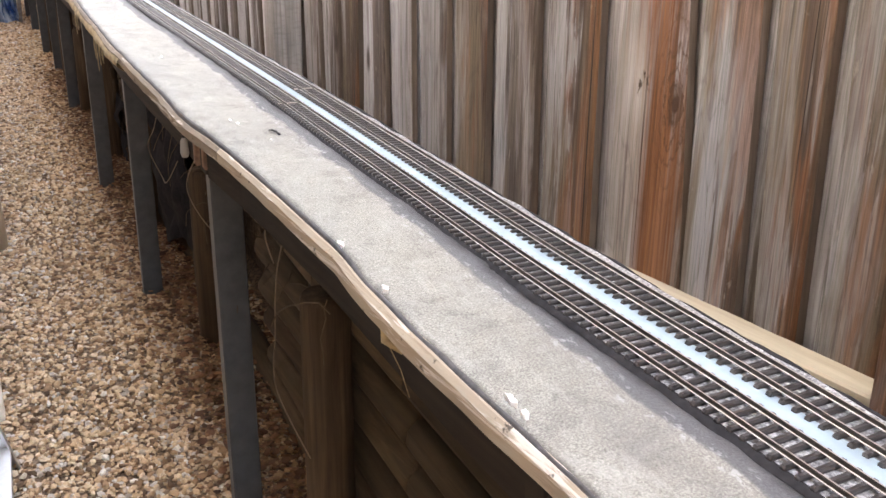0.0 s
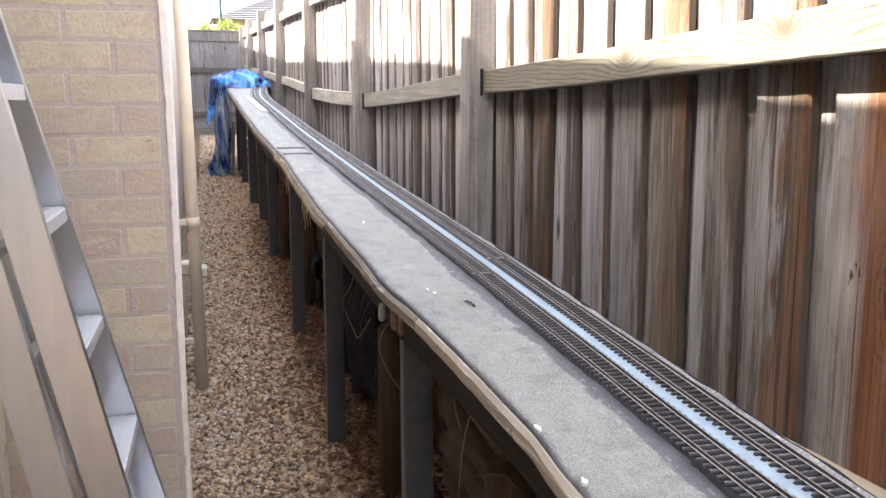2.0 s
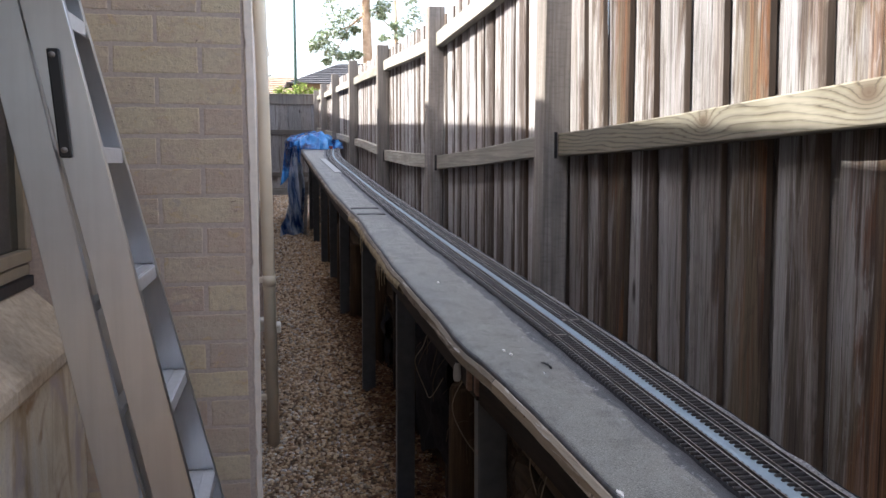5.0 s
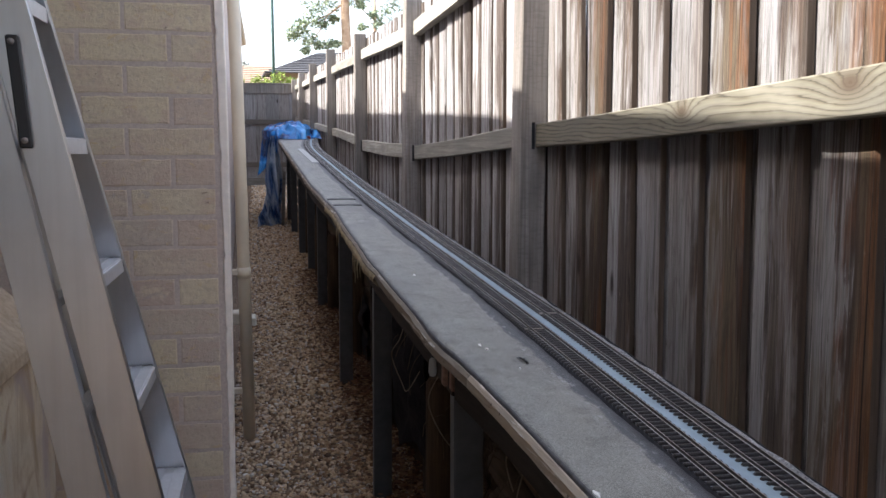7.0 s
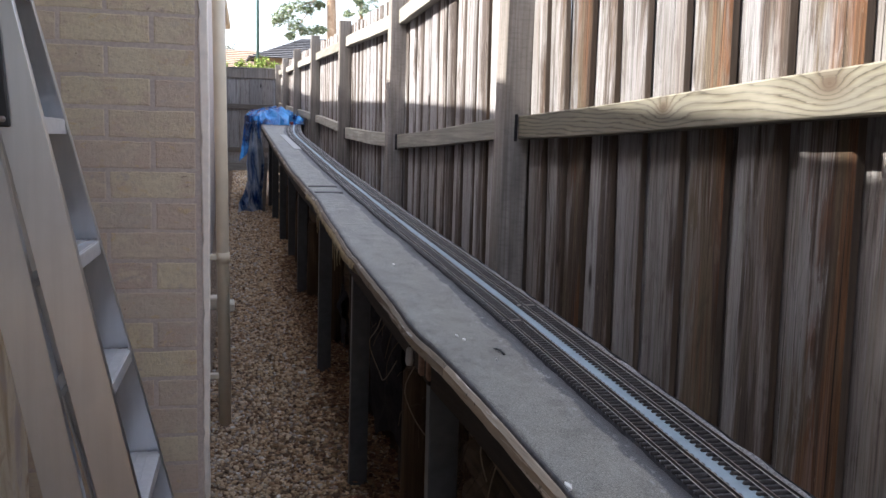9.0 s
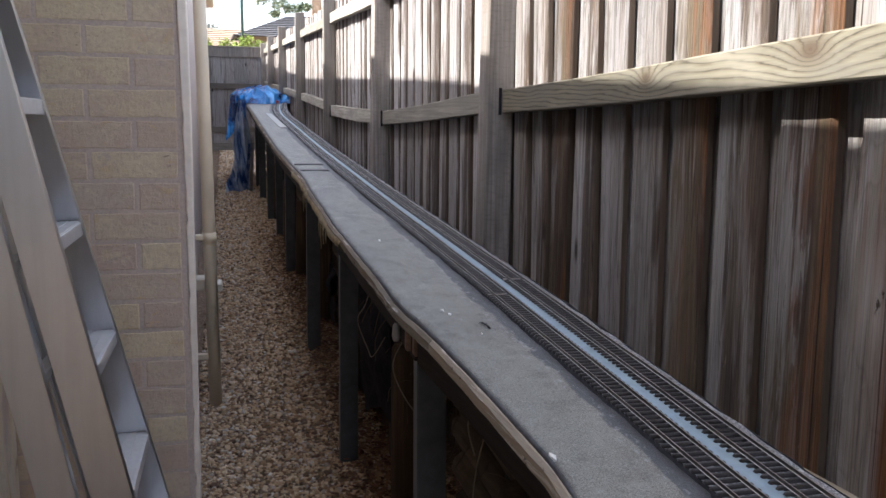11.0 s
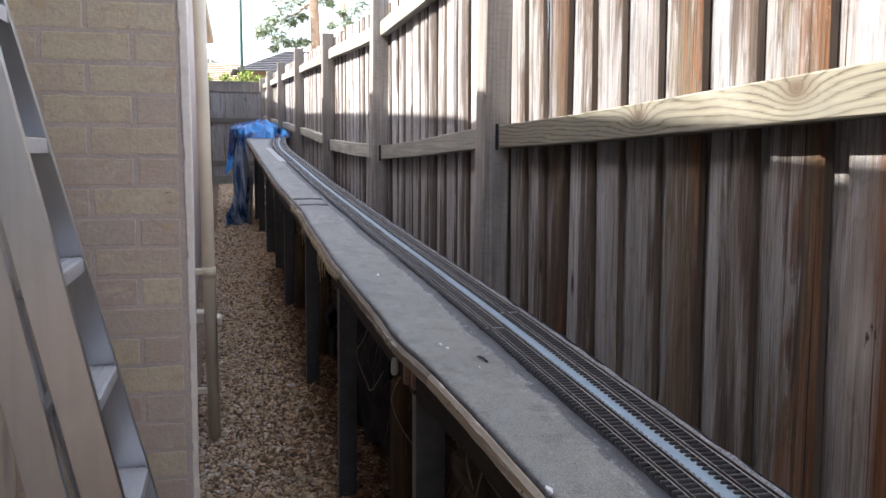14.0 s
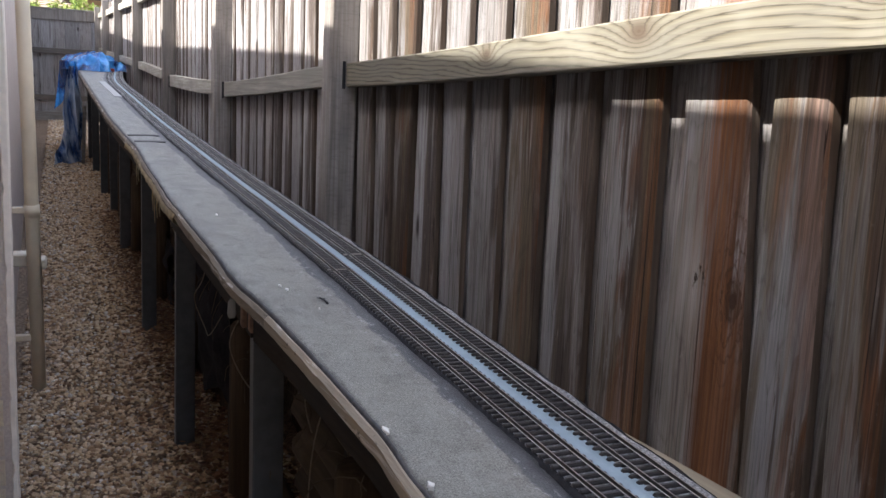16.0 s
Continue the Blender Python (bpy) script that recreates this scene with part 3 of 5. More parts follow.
def lerp(table, y):
    """Straight lines between the rows (y, value) of a table."""
    if y <= table[0][0]:
        return table[0][1]
    for (y0, v0), (y1, v1) in zip(table, table[1:]):
        if y <= y1:
            return v0 + (v1 - v0) * (y - y0) / (y1 - y0)
    return table[-1][1]


def smooth_lerp(table, y, w=0.35):
    return sum(lerp(table, y + d * w) for d in (-1, -0.5, 0, 0.5, 1)) / 5


rng = random.Random(7)

# ---- ground ----
BENCH = 1.050
RISE, SWING = 0.062, -0.018
FENCE = 0.90
BACK = 17.0

ground = box("ground", (-60, -40, -0.4), (60, 110, -0.012), "soil", None, 0)
tagged(ground, "dark soil ground under and around the gravel path", "ground", kind="structure")


def gravel_sheet():
    bm = bmesh.new()
    nx, ny = 22, 300
    grid = []
    for j in range(ny + 1):
        y = -5.0 + (BACK + 5.0) * j / ny
        row = []
        for i in range(nx + 1):
            x = -1.0 + 1.9 * i / nx
            z = 0.008 * noise.noise((x * 3, y * 3, 0)) + 0.004 * noise.noise((x * 11, y * 11, 3)) - 0.004
            z += 0.05 * max(0, (x - 0.5) / 0.35) ** 2
            row.append(bm.verts.new((x, y, z)))
        grid.append(row)
    for a, b in zip(grid, grid[1:]):
        for i in range(nx):
            bm.faces.new((a[i], a[i + 1], b[i + 1], b[i]))
    return tagged(part("gravel_bed", bm, "gravel_base", None), "tan and brown gravel path between house and bench", "gravel path", kind="structure")


gravel_sheet()


def scatter(name, mat, count, spot, size, flat, label, category, seed):
    """Many small stones or leaves in one mesh. spot gives a place, size a radius, flat the squash in z."""
    r = np.random.RandomState(seed)
    g = (1 + 5 ** 0.5) / 2
    base = np.array([(-1, g, 0), (1, g, 0), (-1, -g, 0), (1, -g, 0), (0, -1, g), (0, 1, g), (0, -1, -g), (0, 1, -g), (g, 0, -1), (g, 0, 1), (-g, 0, -1), (-g, 0, 1)]) / (1 + g * g) ** 0.5
    tri = "0 11 5 0 5 1 0 1 7 0 7 10 0 10 11 1 5 9 5 11 4 11 10 2 10 7 6 7 1 8 3 9 4 3 4 2 3 2 6 3 6 8 3 8 9 4 9 5 2 4 11 6 2 10 8 6 7 9 8 1"
    tri = np.array([int(v) for v in tri.split()]).reshape(-1, 3)
    places = spot(r, count)
    count = len(places)
    radius = size(r, count, places)
    q = r.normal(size=(count, 12, 3)) * 0.2
    shape = base[None] * (1 + q) * np.stack([r.uniform(0.8, 1.4, count), r.uniform(0.7, 1.0, count), r.uniform(flat[0], flat[1], count)], -1)[:, None]
    a, tilt = r.uniform(0, 2 * np.pi, count), r.normal(0, 0.25, count)
    c, s = np.cos(tilt)[:, None], np.sin(tilt)[:, None]
    y, z = shape[..., 1] * c - shape[..., 2] * s, shape[..., 1] * s + shape[..., 2] * c
    c, s = np.cos(a)[:, None], np.sin(a)[:, None]
    x, y = shape[..., 0] * c - y * s, shape[..., 0] * s + y * c
    verts = np.stack([x, y, z], -1) * radius[:, None, None] + places[:, None]
    faces = tri[None] + 12 * np.arange(count)[:, None, None]
    me = bpy.data.meshes.new(name)
    me.vertices.add(count * 12)
    me.vertices.foreach_set("co", verts.astype(np.float32).ravel())
    n = count * 20
    me.loops.add(n * 3)
    me.loops.foreach_set("vertex_index", faces.astype(np.int32).ravel())
    me.polygons.add(n)
    me.polygons.foreach_set("loop_start", np.arange(0, n * 3, 3, dtype=np.int32))
    me.polygons.foreach_set("use_smooth", np.zeros(n, dtype=bool))
    me.update(calc_edges=True)
    me.validate()
    me.materials.append(M[mat])
    return tagged(new(name, me), label, category, kind="stuff")


def gravel_spot(r, n):
    # density falls off with distance along the path
    y = 2.2 + 15.5 * r.uniform(0, 1, n) ** 1.7
    x = r.uniform(-0.15, 0.80, n)
    return np.stack([x, y, r.uniform(-0.004, 0.010, n) + 0.05 * np.maximum(0, (x - 0.5) / 0.35) ** 2], -1)


scatter("gravel", "pebble", 70000, gravel_spot, lambda r, n, p: (0.0055 + 0.0072 * r.uniform(0, 1, n) ** 1.8) * (1 + 0.05 * np.maximum(0, p[:, 1] - 4)), (0.4, 0.85), "loose rounded pebbles in tan, brown and grey", "gravel", 11)


def litter_spot(r, n):
    y = r.uniform(1.0, 9.0, n)
    x = np.clip(r.normal(0.58, 0.10, n), 0.33, 0.78)
    return np.stack([x, y, 0.012 + r.uniform(0, 0.02, n) + 0.05 * np.maximum(0, (x - 0.5) / 0.35) ** 2], -1)


scatter("leaf_litter", "litter", 9000, litter_spot, lambda r, n, p: r.uniform(0.006, 0.014, n), (0.08, 0.2), "dead brown leaves lying under the bench", "leaf litter", 12)

# ---- timber fence beside the bench ----
fence = thing("paling_fence", (FENCE, 1.4, 0.7), "weathered hardwood paling fence with posts and rails facing the path", "fence")
POSTS = [(1.422, 2.25), (3.69, 2.20), (5.72, 2.11), (7.86, 2.05), (10.21, 2.05), (12.59, 1.99), (14.90, 1.93), (16.88, 1.86)]
# rail bottoms above the sloping ground line at the near and the far end of each bay: middle, top, bottom rail
BAYS = [
    ((1.598, 1.418), (2.23, 2.09), (0.936, 0.722)),
    ((1.413, 1.238), (2.06, 1.895), (0.77, 0.63)),
    ((1.235, 1.160), (1.893, 1.853), (0.62, 0.57)),
    ((1.185, 1.180), (1.845, 1.800), (0.57, 0.56)),
    ((1.175, 1.165), (1.795, 1.760), (0.55, 0.55)),
    ((1.160, 1.150), (1.755, 1.720), (0.54, 0.54)),
    ((1.145, 1.140), (1.715, 1.690), (0.54, 0.54)),
]
for n, (y, top) in enumerate(POSTS):
    lean = 0.018 if n in (1, 2) else rng.uniform(-0.004, 0.004)
    bm = bmesh.new()
    add_box(bm, (0.808, y, -0.2), (0.897, y + 0.092, top), 0.004, lambda c: (c.x + lean * (c.z - 1.4) * 0.5, c.y - lean * (c.z - 1.4) * 0.6, c.z))
    part("post", bm, "post" if n else "paling_near", fence)
for n, bay in enumerate(BAYS):
    y0, y1 = POSTS[n][0] + 0.098, POSTS[n + 1][0] - 0.003
    for k, (z0, z1) in enumerate(bay):
        h = (0.072, 0.075, 0.072)[k] + (0.010 if n == 2 and k == 0 else 0)
        bow = -0.006 if n == 2 and k == 0 else 0.0
        bm = bmesh.new()
        ya, yb = y0 + 0.004, y1 - (0.008 if k == 0 else 0.003)
        rows = []
        for i in range(9):
            u = i / 8
            y, zb = ya + (yb - ya) * u, z0 + (z1 - z0) * u + bow * math.sin(math.pi * u) + 0.002 * math.sin(7 * u + n)
            xo = 0.003 * math.sin(2.5 * u + n)
            rows.append([bm.verts.new((0.856 + xo + dx, y, zb + dz)) for dx, dz in ((0.002, 0), (0.0, 0.003), (0.0, h - 0.003), (0.003, h), (0.0425, h), (0.0425, 0))])
        for a, b in zip(rows, rows[1:]):
            for i in range(6):
                bm.faces.new((a[i], a[(i + 1) % 6], b[(i + 1) % 6], b[i]))
        bm.faces.new(rows[0])
        bm.faces.new(rows[-1])
        part("rail", bm, "pine" if (n == 0 and k == 0) else "batten" if (n == 0 and k == 2) else "rail", fence, "pale treated pine rail" if n == 0 and k == 0 else "")


# a thin black box stands for the shade in each rail-end notch
for n in range(3):
    y, z = POSTS[n + 1][0], BAYS[n][0][1]
    box("rail_housing", (0.847, y - 0.003, z - 0.006), (0.857, y + 0.004, z + 0.078), "rubber", fence, 0.001, "thin black strip standing for the shaded notch at the rail end")


def paling(y0, y1, x0, z0, z1, mat, parent, across="y", low=None):
    """One paling with softened edges, a little cupped. y0, y1: its edges near the rail; low: its edges half a metre below."""
    cup = rng.uniform(-0.002, 0.002)
    if low is None:
        skew = rng.uniform(-0.008, 0.008)
        low = (y0 + skew, y1 + skew + rng.uniform(-0.003, 0.003))
    drop = RISE * (y0 - 1.0) if across == "y" else 0.0
    verts, marks = [], []
    levels = [z0 + (z1 - z0) * k / 4 for k in range(5)]
    for z in levels:
        u = (1.56 - (z + drop)) / 0.53
        a0, a1 = y0 + (low[0] - y0) * u, y1 + (low[1] - y1) * u
        w, warp = a1 - a0, 0.0015 * math.sin(z * 2.3 + y0 * 9)
        for a, b in ((0, 0.005), (0.006, 0.0004), (w * 0.3, cup), (w * 0.7, cup), (w - 0.006, 0), (w, 0.005), (w, 0.019), (0, 0.019)):
            verts.append((x0 + b + warp, a0 + a, z) if across == "y" else (a0 + a, x0 + b + warp, z))
            marks.append(a / w)
    n, top = 8, 8 * 4
    faces, edge = [], []
    for k in range(4):
        for i in range(n):
            faces.append((k * n + i, k * n + (i + 1) % n, (k + 1) * n + (i + 1) % n, (k + 1) * n + i))
            edge.append(i in (5, 7))
    faces += [tuple(range(n))[::-1], tuple(range(top, top + n))]
    edge += [False, False]
    if across == "y":
        faces = [q[::-1] for q in faces]
    me = mesh_of("paling", verts, faces, mat)
    # narrow sides get a separate darker brown, so the gaps look dark
    me.materials.append(M["paling_side"])
    me.polygons.foreach_set("material_index", [int(e) for e in edge])
    me.attributes.new("across", "FLOAT", "POINT").data.foreach_set("value", marks)
    return under(new("paling", me), parent)


# the bay beside the camera, board by board: edges under the middle rail, and half a metre below
FIRST = [
    (1.594, 1.680, 1.575, 1.660), (1.709, 1.800, 1.694, 1.767), (1.824, 1.923, 1.802, 1.913), (1.962, 2.102, 1.917, 2.101), (2.154, 2.293, 2.145, 2.297),
    (2.343, 2.480, 2.330, 2.475), (2.527, 2.656, 2.515, 2.648), (2.705, 2.836, 2.697, 2.824), (2.884, 3.006, 2.878, 2.993), (3.052, 3.174, 3.034, 3.186),
    (3.227, 3.354, 3.229, 3.346), (3.400, 3.519, 3.375, 3.500), (3.567, 3.690, 3.552, 3.681),
]
faces_y = list(FIRST)
y = 3.725
while y < BACK - 0.1:
    w = rng.uniform(0.112, 0.138)
    skew = rng.uniform(-0.008, 0.008)
    faces_y.append((y, y + w, y + skew, y + w + skew + rng.uniform(-0.004, 0.004)))
    y += w + rng.uniform(0.03, 0.05)
y = 1.43
while y > -4.8:
    w = rng.uniform(0.12, 0.138)
    faces_y.insert(0, (y, y + w, y - 0.015, y + w - 0.018))
    y -= w + 0.038


def fence_top(y):
    return lerp([(-2, 2.42), (1.4, 2.36), (3.6, 2.2), (5.6, 2.08), (7, 2.045), (9.84, 1.99), (12.6, 1.94), (17, 1.87)], y)


def paling_kind(y):
    if 1.95 < y < 2.0:
        return "paling_knot"
    if y < 1.82:
        return "paling_dark"
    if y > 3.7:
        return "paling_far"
    return "paling_near" if y < 2.32 or rng.random() < 0.3 else "paling"


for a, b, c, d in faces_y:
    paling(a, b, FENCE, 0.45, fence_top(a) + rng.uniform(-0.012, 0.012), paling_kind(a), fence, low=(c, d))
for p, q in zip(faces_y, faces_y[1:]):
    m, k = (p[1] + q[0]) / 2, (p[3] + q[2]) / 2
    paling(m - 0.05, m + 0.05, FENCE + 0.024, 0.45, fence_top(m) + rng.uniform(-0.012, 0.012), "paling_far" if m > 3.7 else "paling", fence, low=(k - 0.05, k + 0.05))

# ---- back fence ----
back = thing("back_fence", (0.3, BACK, 0), "shaded grey paling fence across the end of the path", "fence")
x = -2.6
while x < 0.62:
    w = rng.uniform(0.17, 0.23)
    paling(x, min(x + w, 0.652), BACK, 0.05, 1.73 + rng.uniform(-0.01, 0.01), "paling_back", back, "x")
    paling(x - 0.05, x + 0.05, BACK + 0.0205, 0.05, 1.72 + rng.uniform(-0.01, 0.01), "paling_back", back, "x")
    x += w + 0.0015
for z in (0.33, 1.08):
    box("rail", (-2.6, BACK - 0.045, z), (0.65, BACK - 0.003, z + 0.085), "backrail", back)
box("top_board", (-2.6, BACK - 0.028, 1.615), (0.65, BACK - 0.003, 1.775), "post", back)
box("capping", (-2.6, BACK - 0.04, 1.7755), (0.65, BACK + 0.04, 1.80), "post", back)
box("post", (-0.35, BACK + 0.022, 0), (-0.25, BACK + 0.1, 1.74), "post", back)
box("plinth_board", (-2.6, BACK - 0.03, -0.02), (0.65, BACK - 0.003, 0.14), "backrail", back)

# ---- house ----
CORNER_X, CORNER_Y, SOUTH = -0.113, 3.609, -1.7
house = thing("brick_house", (-0.6, 3.6, 0), "cream brick house wall with white corner strip and eave gutter", "house")
box("wall_core", (-4.0, CORNER_Y + 0.0016, -0.1), (CORNER_X - 0.052, 18.3, 2.60), "mortar", house, 0, "", lambda c: (c.x - 0.018 * max(0.0, c.y - 3.7), c.y, c.z))
box("wall_core", (CORNER_X - 0.052, CORNER_Y + 0.0016, -0.1), (CORNER_X + 0.014, CORNER_Y + 0.045, 2.60), "mortar", house, 0)
box("wall_core", (-4.0, SOUTH + 0.1, -0.1), (-0.702, CORNER_Y + 0.008, 2.60), "mortar", house, 0)
bm = bmesh.new()
rows = []
for k in range(131):
    z = 2.58 * k / 130
    l, r = (0.001 * noise.noise((z * 9, 3, 1)) + 0.0022 * noise.noise((z * 31, 5, 2)) + (0.004 if noise.noise((z * 14, 8, 8)) > 0.33 else 0.0), 0.0015 * noise.noise((z * 12, 7, 4)))
    l += lerp([(0.5, 0.012), (1.2, 0.012), (1.5, 0.008), (2.0, 0.0)], z)
    r += lerp([(0.5, 0.026), (1.2, 0.030), (1.5, 0.030), (1.9, 0.025)], z)
    rows.append([bm.verts.new((CORNER_X + x, CORNER_Y + y, z)) for x, y in ((l - 0.003, 0.05), (l - 0.003, -0.003), (l, -0.006), (r - 0.003, -0.006 + 0.001 * noise.noise((z * 20, 1, 1))), (r, -0.003), (r, 0.05))])
for p, q in zip(rows, rows[1:]):
    for i in range(6):
        bm.faces.new((p[i], p[(i + 1) % 6], q[(i + 1) % 6], q[i]))
bm.faces.new(rows[0])
bm.faces.new(rows[-1])
part("corner_strip", bm, "trim", house, "flaking white painted corner strip")
box("soffit", (-4.0, SOUTH, 2.555), (-0.14, 18.4, 2.595), "trim", house, 0, "", lambda c: (c.x - (0.19 if c.y > 9 and c.x > -1 else 0.0), c.y, c.z))
bm = bmesh.new()
prof = [(-0.17, 2.50), (-0.03, 2.51), (-0.01, 2.535), (-0.01, 2.60), (-0.018, 2.60), (-0.018, 2.54), (-0.034, 2.52), (-0.17, 2.515)]
EAVE = [(SOUTH, 0.037), (1.70, 0.036), (1.9, 0.027), (2.15, 0.018), (2.9, 0.016), (4.4, 0.014), (5.4, -0.012), (7.9, -0.095), (10.0, -0.17), (18.4, -0.20)]
ends = [[bm.verts.new((a + dx, yy, b)) for a, b in prof] for yy, dx in EAVE]
for e0, e1 in zip(ends, ends[1:]):
    for i in range(len(prof)):
        bm.faces.new((e0[i], e0[(i + 1) % 8], e1[(i + 1) % 8], e1[i]))
bm.faces.new(ends[0])
bm.faces.new(ends[-1])
part("gutter", bm, "gutter", house)
bm = bmesh.new()
vs = [bm.verts.new(v) for v in ((-0.13, SOUTH, 2.597), (-0.32, 18.4, 2.597), (-5.0, 18.4, 4.2), (-5.0, SOUTH, 4.2), (-5.0, SOUTH, 2.60), (-5.0, 18.4, 2.60))]
for q in ((0, 1, 2, 3), (3, 2, 5, 4), (0, 3, 4), (1, 5, 2), (0, 4, 5, 1)):
    bm.faces.new([vs[i] for i in q])
part("roof", bm, "roof", house)


def brick_mesh(w, h, d, seed):
    """A worn brick from its outer face inwards, centred on the face, with chipped, uneven arrises."""
    r = random.Random(seed)
    rows = []
    across, up = max(4, round(w / 0.03)), 3
    loop = [(-w / 2 + w * k / across, -h / 2) for k in range(across)] + [(w / 2, -h / 2 + h * k / up) for k in range(up)]
    loop += [(-x, -z) for x, z in loop]
    for inset, depth, jitter in ((0.0035, 0.0, 0.0022), (0.0004, 0.0011, 0.0016), (0.0, d, 0.0)):
        row = []
        for x, z in loop:
            kx, kz = 1 - 2 * inset / w, 1 - 2 * inset / h
            chip = r.uniform(0.002, 0.006) if jitter > 0.002 and r.random() < 0.12 else 0.0
            row.append((x * kx * (1 - chip / w) + r.uniform(-jitter, jitter) * 0.6, depth, z * kz * (1 - 2 * chip / h) + r.uniform(-jitter, jitter)))
        rows.append(row)
    bm = bmesh.new()
    rings = [[bm.verts.new(v) for v in row] for row in rows]
    bm.faces.new(rings[0])
    n = len(loop)
    for p, q in zip(rings, rings[1:]):
        for i in range(n):
            bm.faces.new((p[i], p[(i + 1) % n], q[(i + 1) % n], q[i]))
    bmesh.ops.recalc_face_normals(bm, faces=bm.faces)
    me = bpy.data.meshes.new("brick")
    bm.to_mesh(me)
    bm.free()
    me.materials.append(M["brick"])
    return me


FULL = [brick_mesh(0.232, 0.076, 0.03, s) for s in range(8)]
HALF = [brick_mesh(0.110, 0.076, 0.03, s) for s in range(9, 14)]
COURSE, COURSE_Z = 0.0862, 1.857 - 0.0862 * 22


def lay_bricks(start, end, z_to, put, z_from=0):
    """Running bond from the corner; put(distance, z, mesh) sets a brick."""
    k = z_from
    while COURSE_Z + COURSE * k < z_to:
        z = COURSE_Z + COURSE * k
        s = start
        if k % 2 == 0:
            put(s + 0.058, z, HALF[k % 5])
            s += 0.121
        n = 0
        while s + 0.24 <= end + 0.12:
            put(s + 0.12, z, FULL[(k * 3 + n) % 8])
            s += 0.242
            n += 1
        k += 1


def face_brick(s, z, me):
    ob = new("brick", me)
    ob.location = (CORNER_X - 0.004 - s, CORNER_Y + rng.uniform(-0.001, 0.001), z + rng.uniform(-0.0015, 0.0015))
    ob.rotation_euler = (0, rng.uniform(-0.006, 0.006), 0)
    under(ob, house)


lay_bricks(0.0, 0.62, 2.72, face_brick)

# ---- window bay wall beside the ladder ----
SIDE, BAY = -0.69, -0.585
box("bay_wall", (-0.712, SOUTH + 0.1, -0.1), (BAY, CORNER_Y - 0.004, 0.985), "bay", house, 0.004, "stained cream rendered wall under the window")
box("wall_core", (-0.712, 3.49, 0.987), (BAY - 0.004, CORNER_Y + 0.001, 2.55), "mortar", house, 0)


def side_brick(s, z, me):
    if s > 0.1 or z < 1.0:
        return
    ob = new("brick", me)
    ob.location = (BAY + rng.uniform(-0.001, 0.001), CORNER_Y - s, z)
    ob.rotation_euler = (0, 0, radians(90))
    under(ob, house)


lay_bricks(0.004, 1.9, 2.5, side_brick)
window = thing("window_1", (SIDE, 2.6, 1.05), "house window with tan frame above a sloping cream sill", "window", kind="structure")
box("window_frame", (SIDE - 0.02, 1.2, 1.266), (SIDE + 0.004, 3.488, 1.296), "frame", window)
box("window_frame", (SIDE - 0.02, 1.2, 1.302), (SIDE + 0.012, 3.488, 1.336), "frame", window)
box("window_frame", (SIDE - 0.02, 3.44, 1.337), (SIDE + 0.012, 3.488, 2.4), "frame", window)
box("pane", (SIDE - 0.015, 1.2, 1.337), (SIDE - 0.008, 3.439, 2.4), "glass", window, 0)
box("track", (SIDE - 0.006, 1.2, 1.236), (SIDE + 0.014, 3.488, 1.265), "black", window, 0.002)
bm = bmesh.new()
for y0, y1 in ((1.25, 2.05), (2.054, 2.85), (2.854, 3.485)):
    add_box(bm, (SIDE - 0.02, y0, 1.0), (-0.552, y1, 1.25), 0.008, lambda c: (c.x, c.y, 1.238 - (c.x - SIDE) * 0.97 if c.z > 1.1 else (1.06 if c.x > -0.6 else 1.0)))
part("sill", bm, "sill", window, "sloping cream sill")

# unseen wall, added to cut the light and reflections coming from behind
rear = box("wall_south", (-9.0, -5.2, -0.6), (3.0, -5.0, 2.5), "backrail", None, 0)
tagged(rear, "plain timber-coloured wall added unseen behind to block light", "wall", kind="structure")

# ---- downpipe ----
pipe = thing("downpipe", (-0.08, 5.064, 0), "cream round plastic downpipe standing in the gravel by the wall", "downpipe")
tube("pipe", [(-0.070, 5.064, -0.02), (-0.082, 5.064, 1.1), (-0.102, 5.064, 2.52)], 0.028, "pipe", pipe, 16)
tube("collar", [(-0.078, 5.064, 0.75), (-0.079, 5.064, 0.80)], 0.031, "pipe", pipe, 16)
box("bracket", (-0.192, 5.05, 0.765), (-0.092, 5.08, 0.79), "pipe", pipe)
box("bracket", (-0.192, 5.05, 0.215), (-0.085, 5.08, 0.24), "pipe", pipe)
tap = thing("meter_box", (-0.09, 5.16, 0.54), "small white plastic box fixed low on the house wall", "wall box")
box("body", (-0.193, 5.12, 0.520), (-0.06, 5.20, 0.575), "meter", tap, 0.006)
box("cover", (-0.075, 5.115, 0.512), (-0.028, 5.205, 0.550), "meter", tap, 0.006)

# ---- railway bench ----
LEFT = [(0.0, 0.44), (1.5, 0.438), (1.65, 0.426), (1.84, 0.419), (2.07, 0.426), (2.28, 0.415), (2.5, 0.399), (2.65, 0.392), (2.83, 0.368), (2.99, 0.368), (3.41, 0.353), (3.76, 0.341), (5.13, 0.337), (6.38, 0.29), (9.0, 0.262), (11.6, 0.232), (14.0, 0.21)]
MID = [(0.0, 0.70), (1.2, 0.684), (1.42, 0.676), (1.6, 0.667), (2.0, 0.657), (2.4, 0.654), (2.82, 0.648), (3.5, 0.630), (4.28, 0.604), (5.14, 0.583), (6.34, 0.555), (7.94, 0.537), (9.58, 0.517), (10.4, 0.53), (11.1, 0.565), (12.4, 0.65), (14.0, 0.70)]
Y0, Y1 = 0.2, 13.6


def left_edge(y):
    return smooth_lerp(LEFT, y, 0.08) + 0.004 * noise.noise((y * 2.5, 1.7, 0)) + 0.0025 * noise.noise((y * 9, 4, 0))


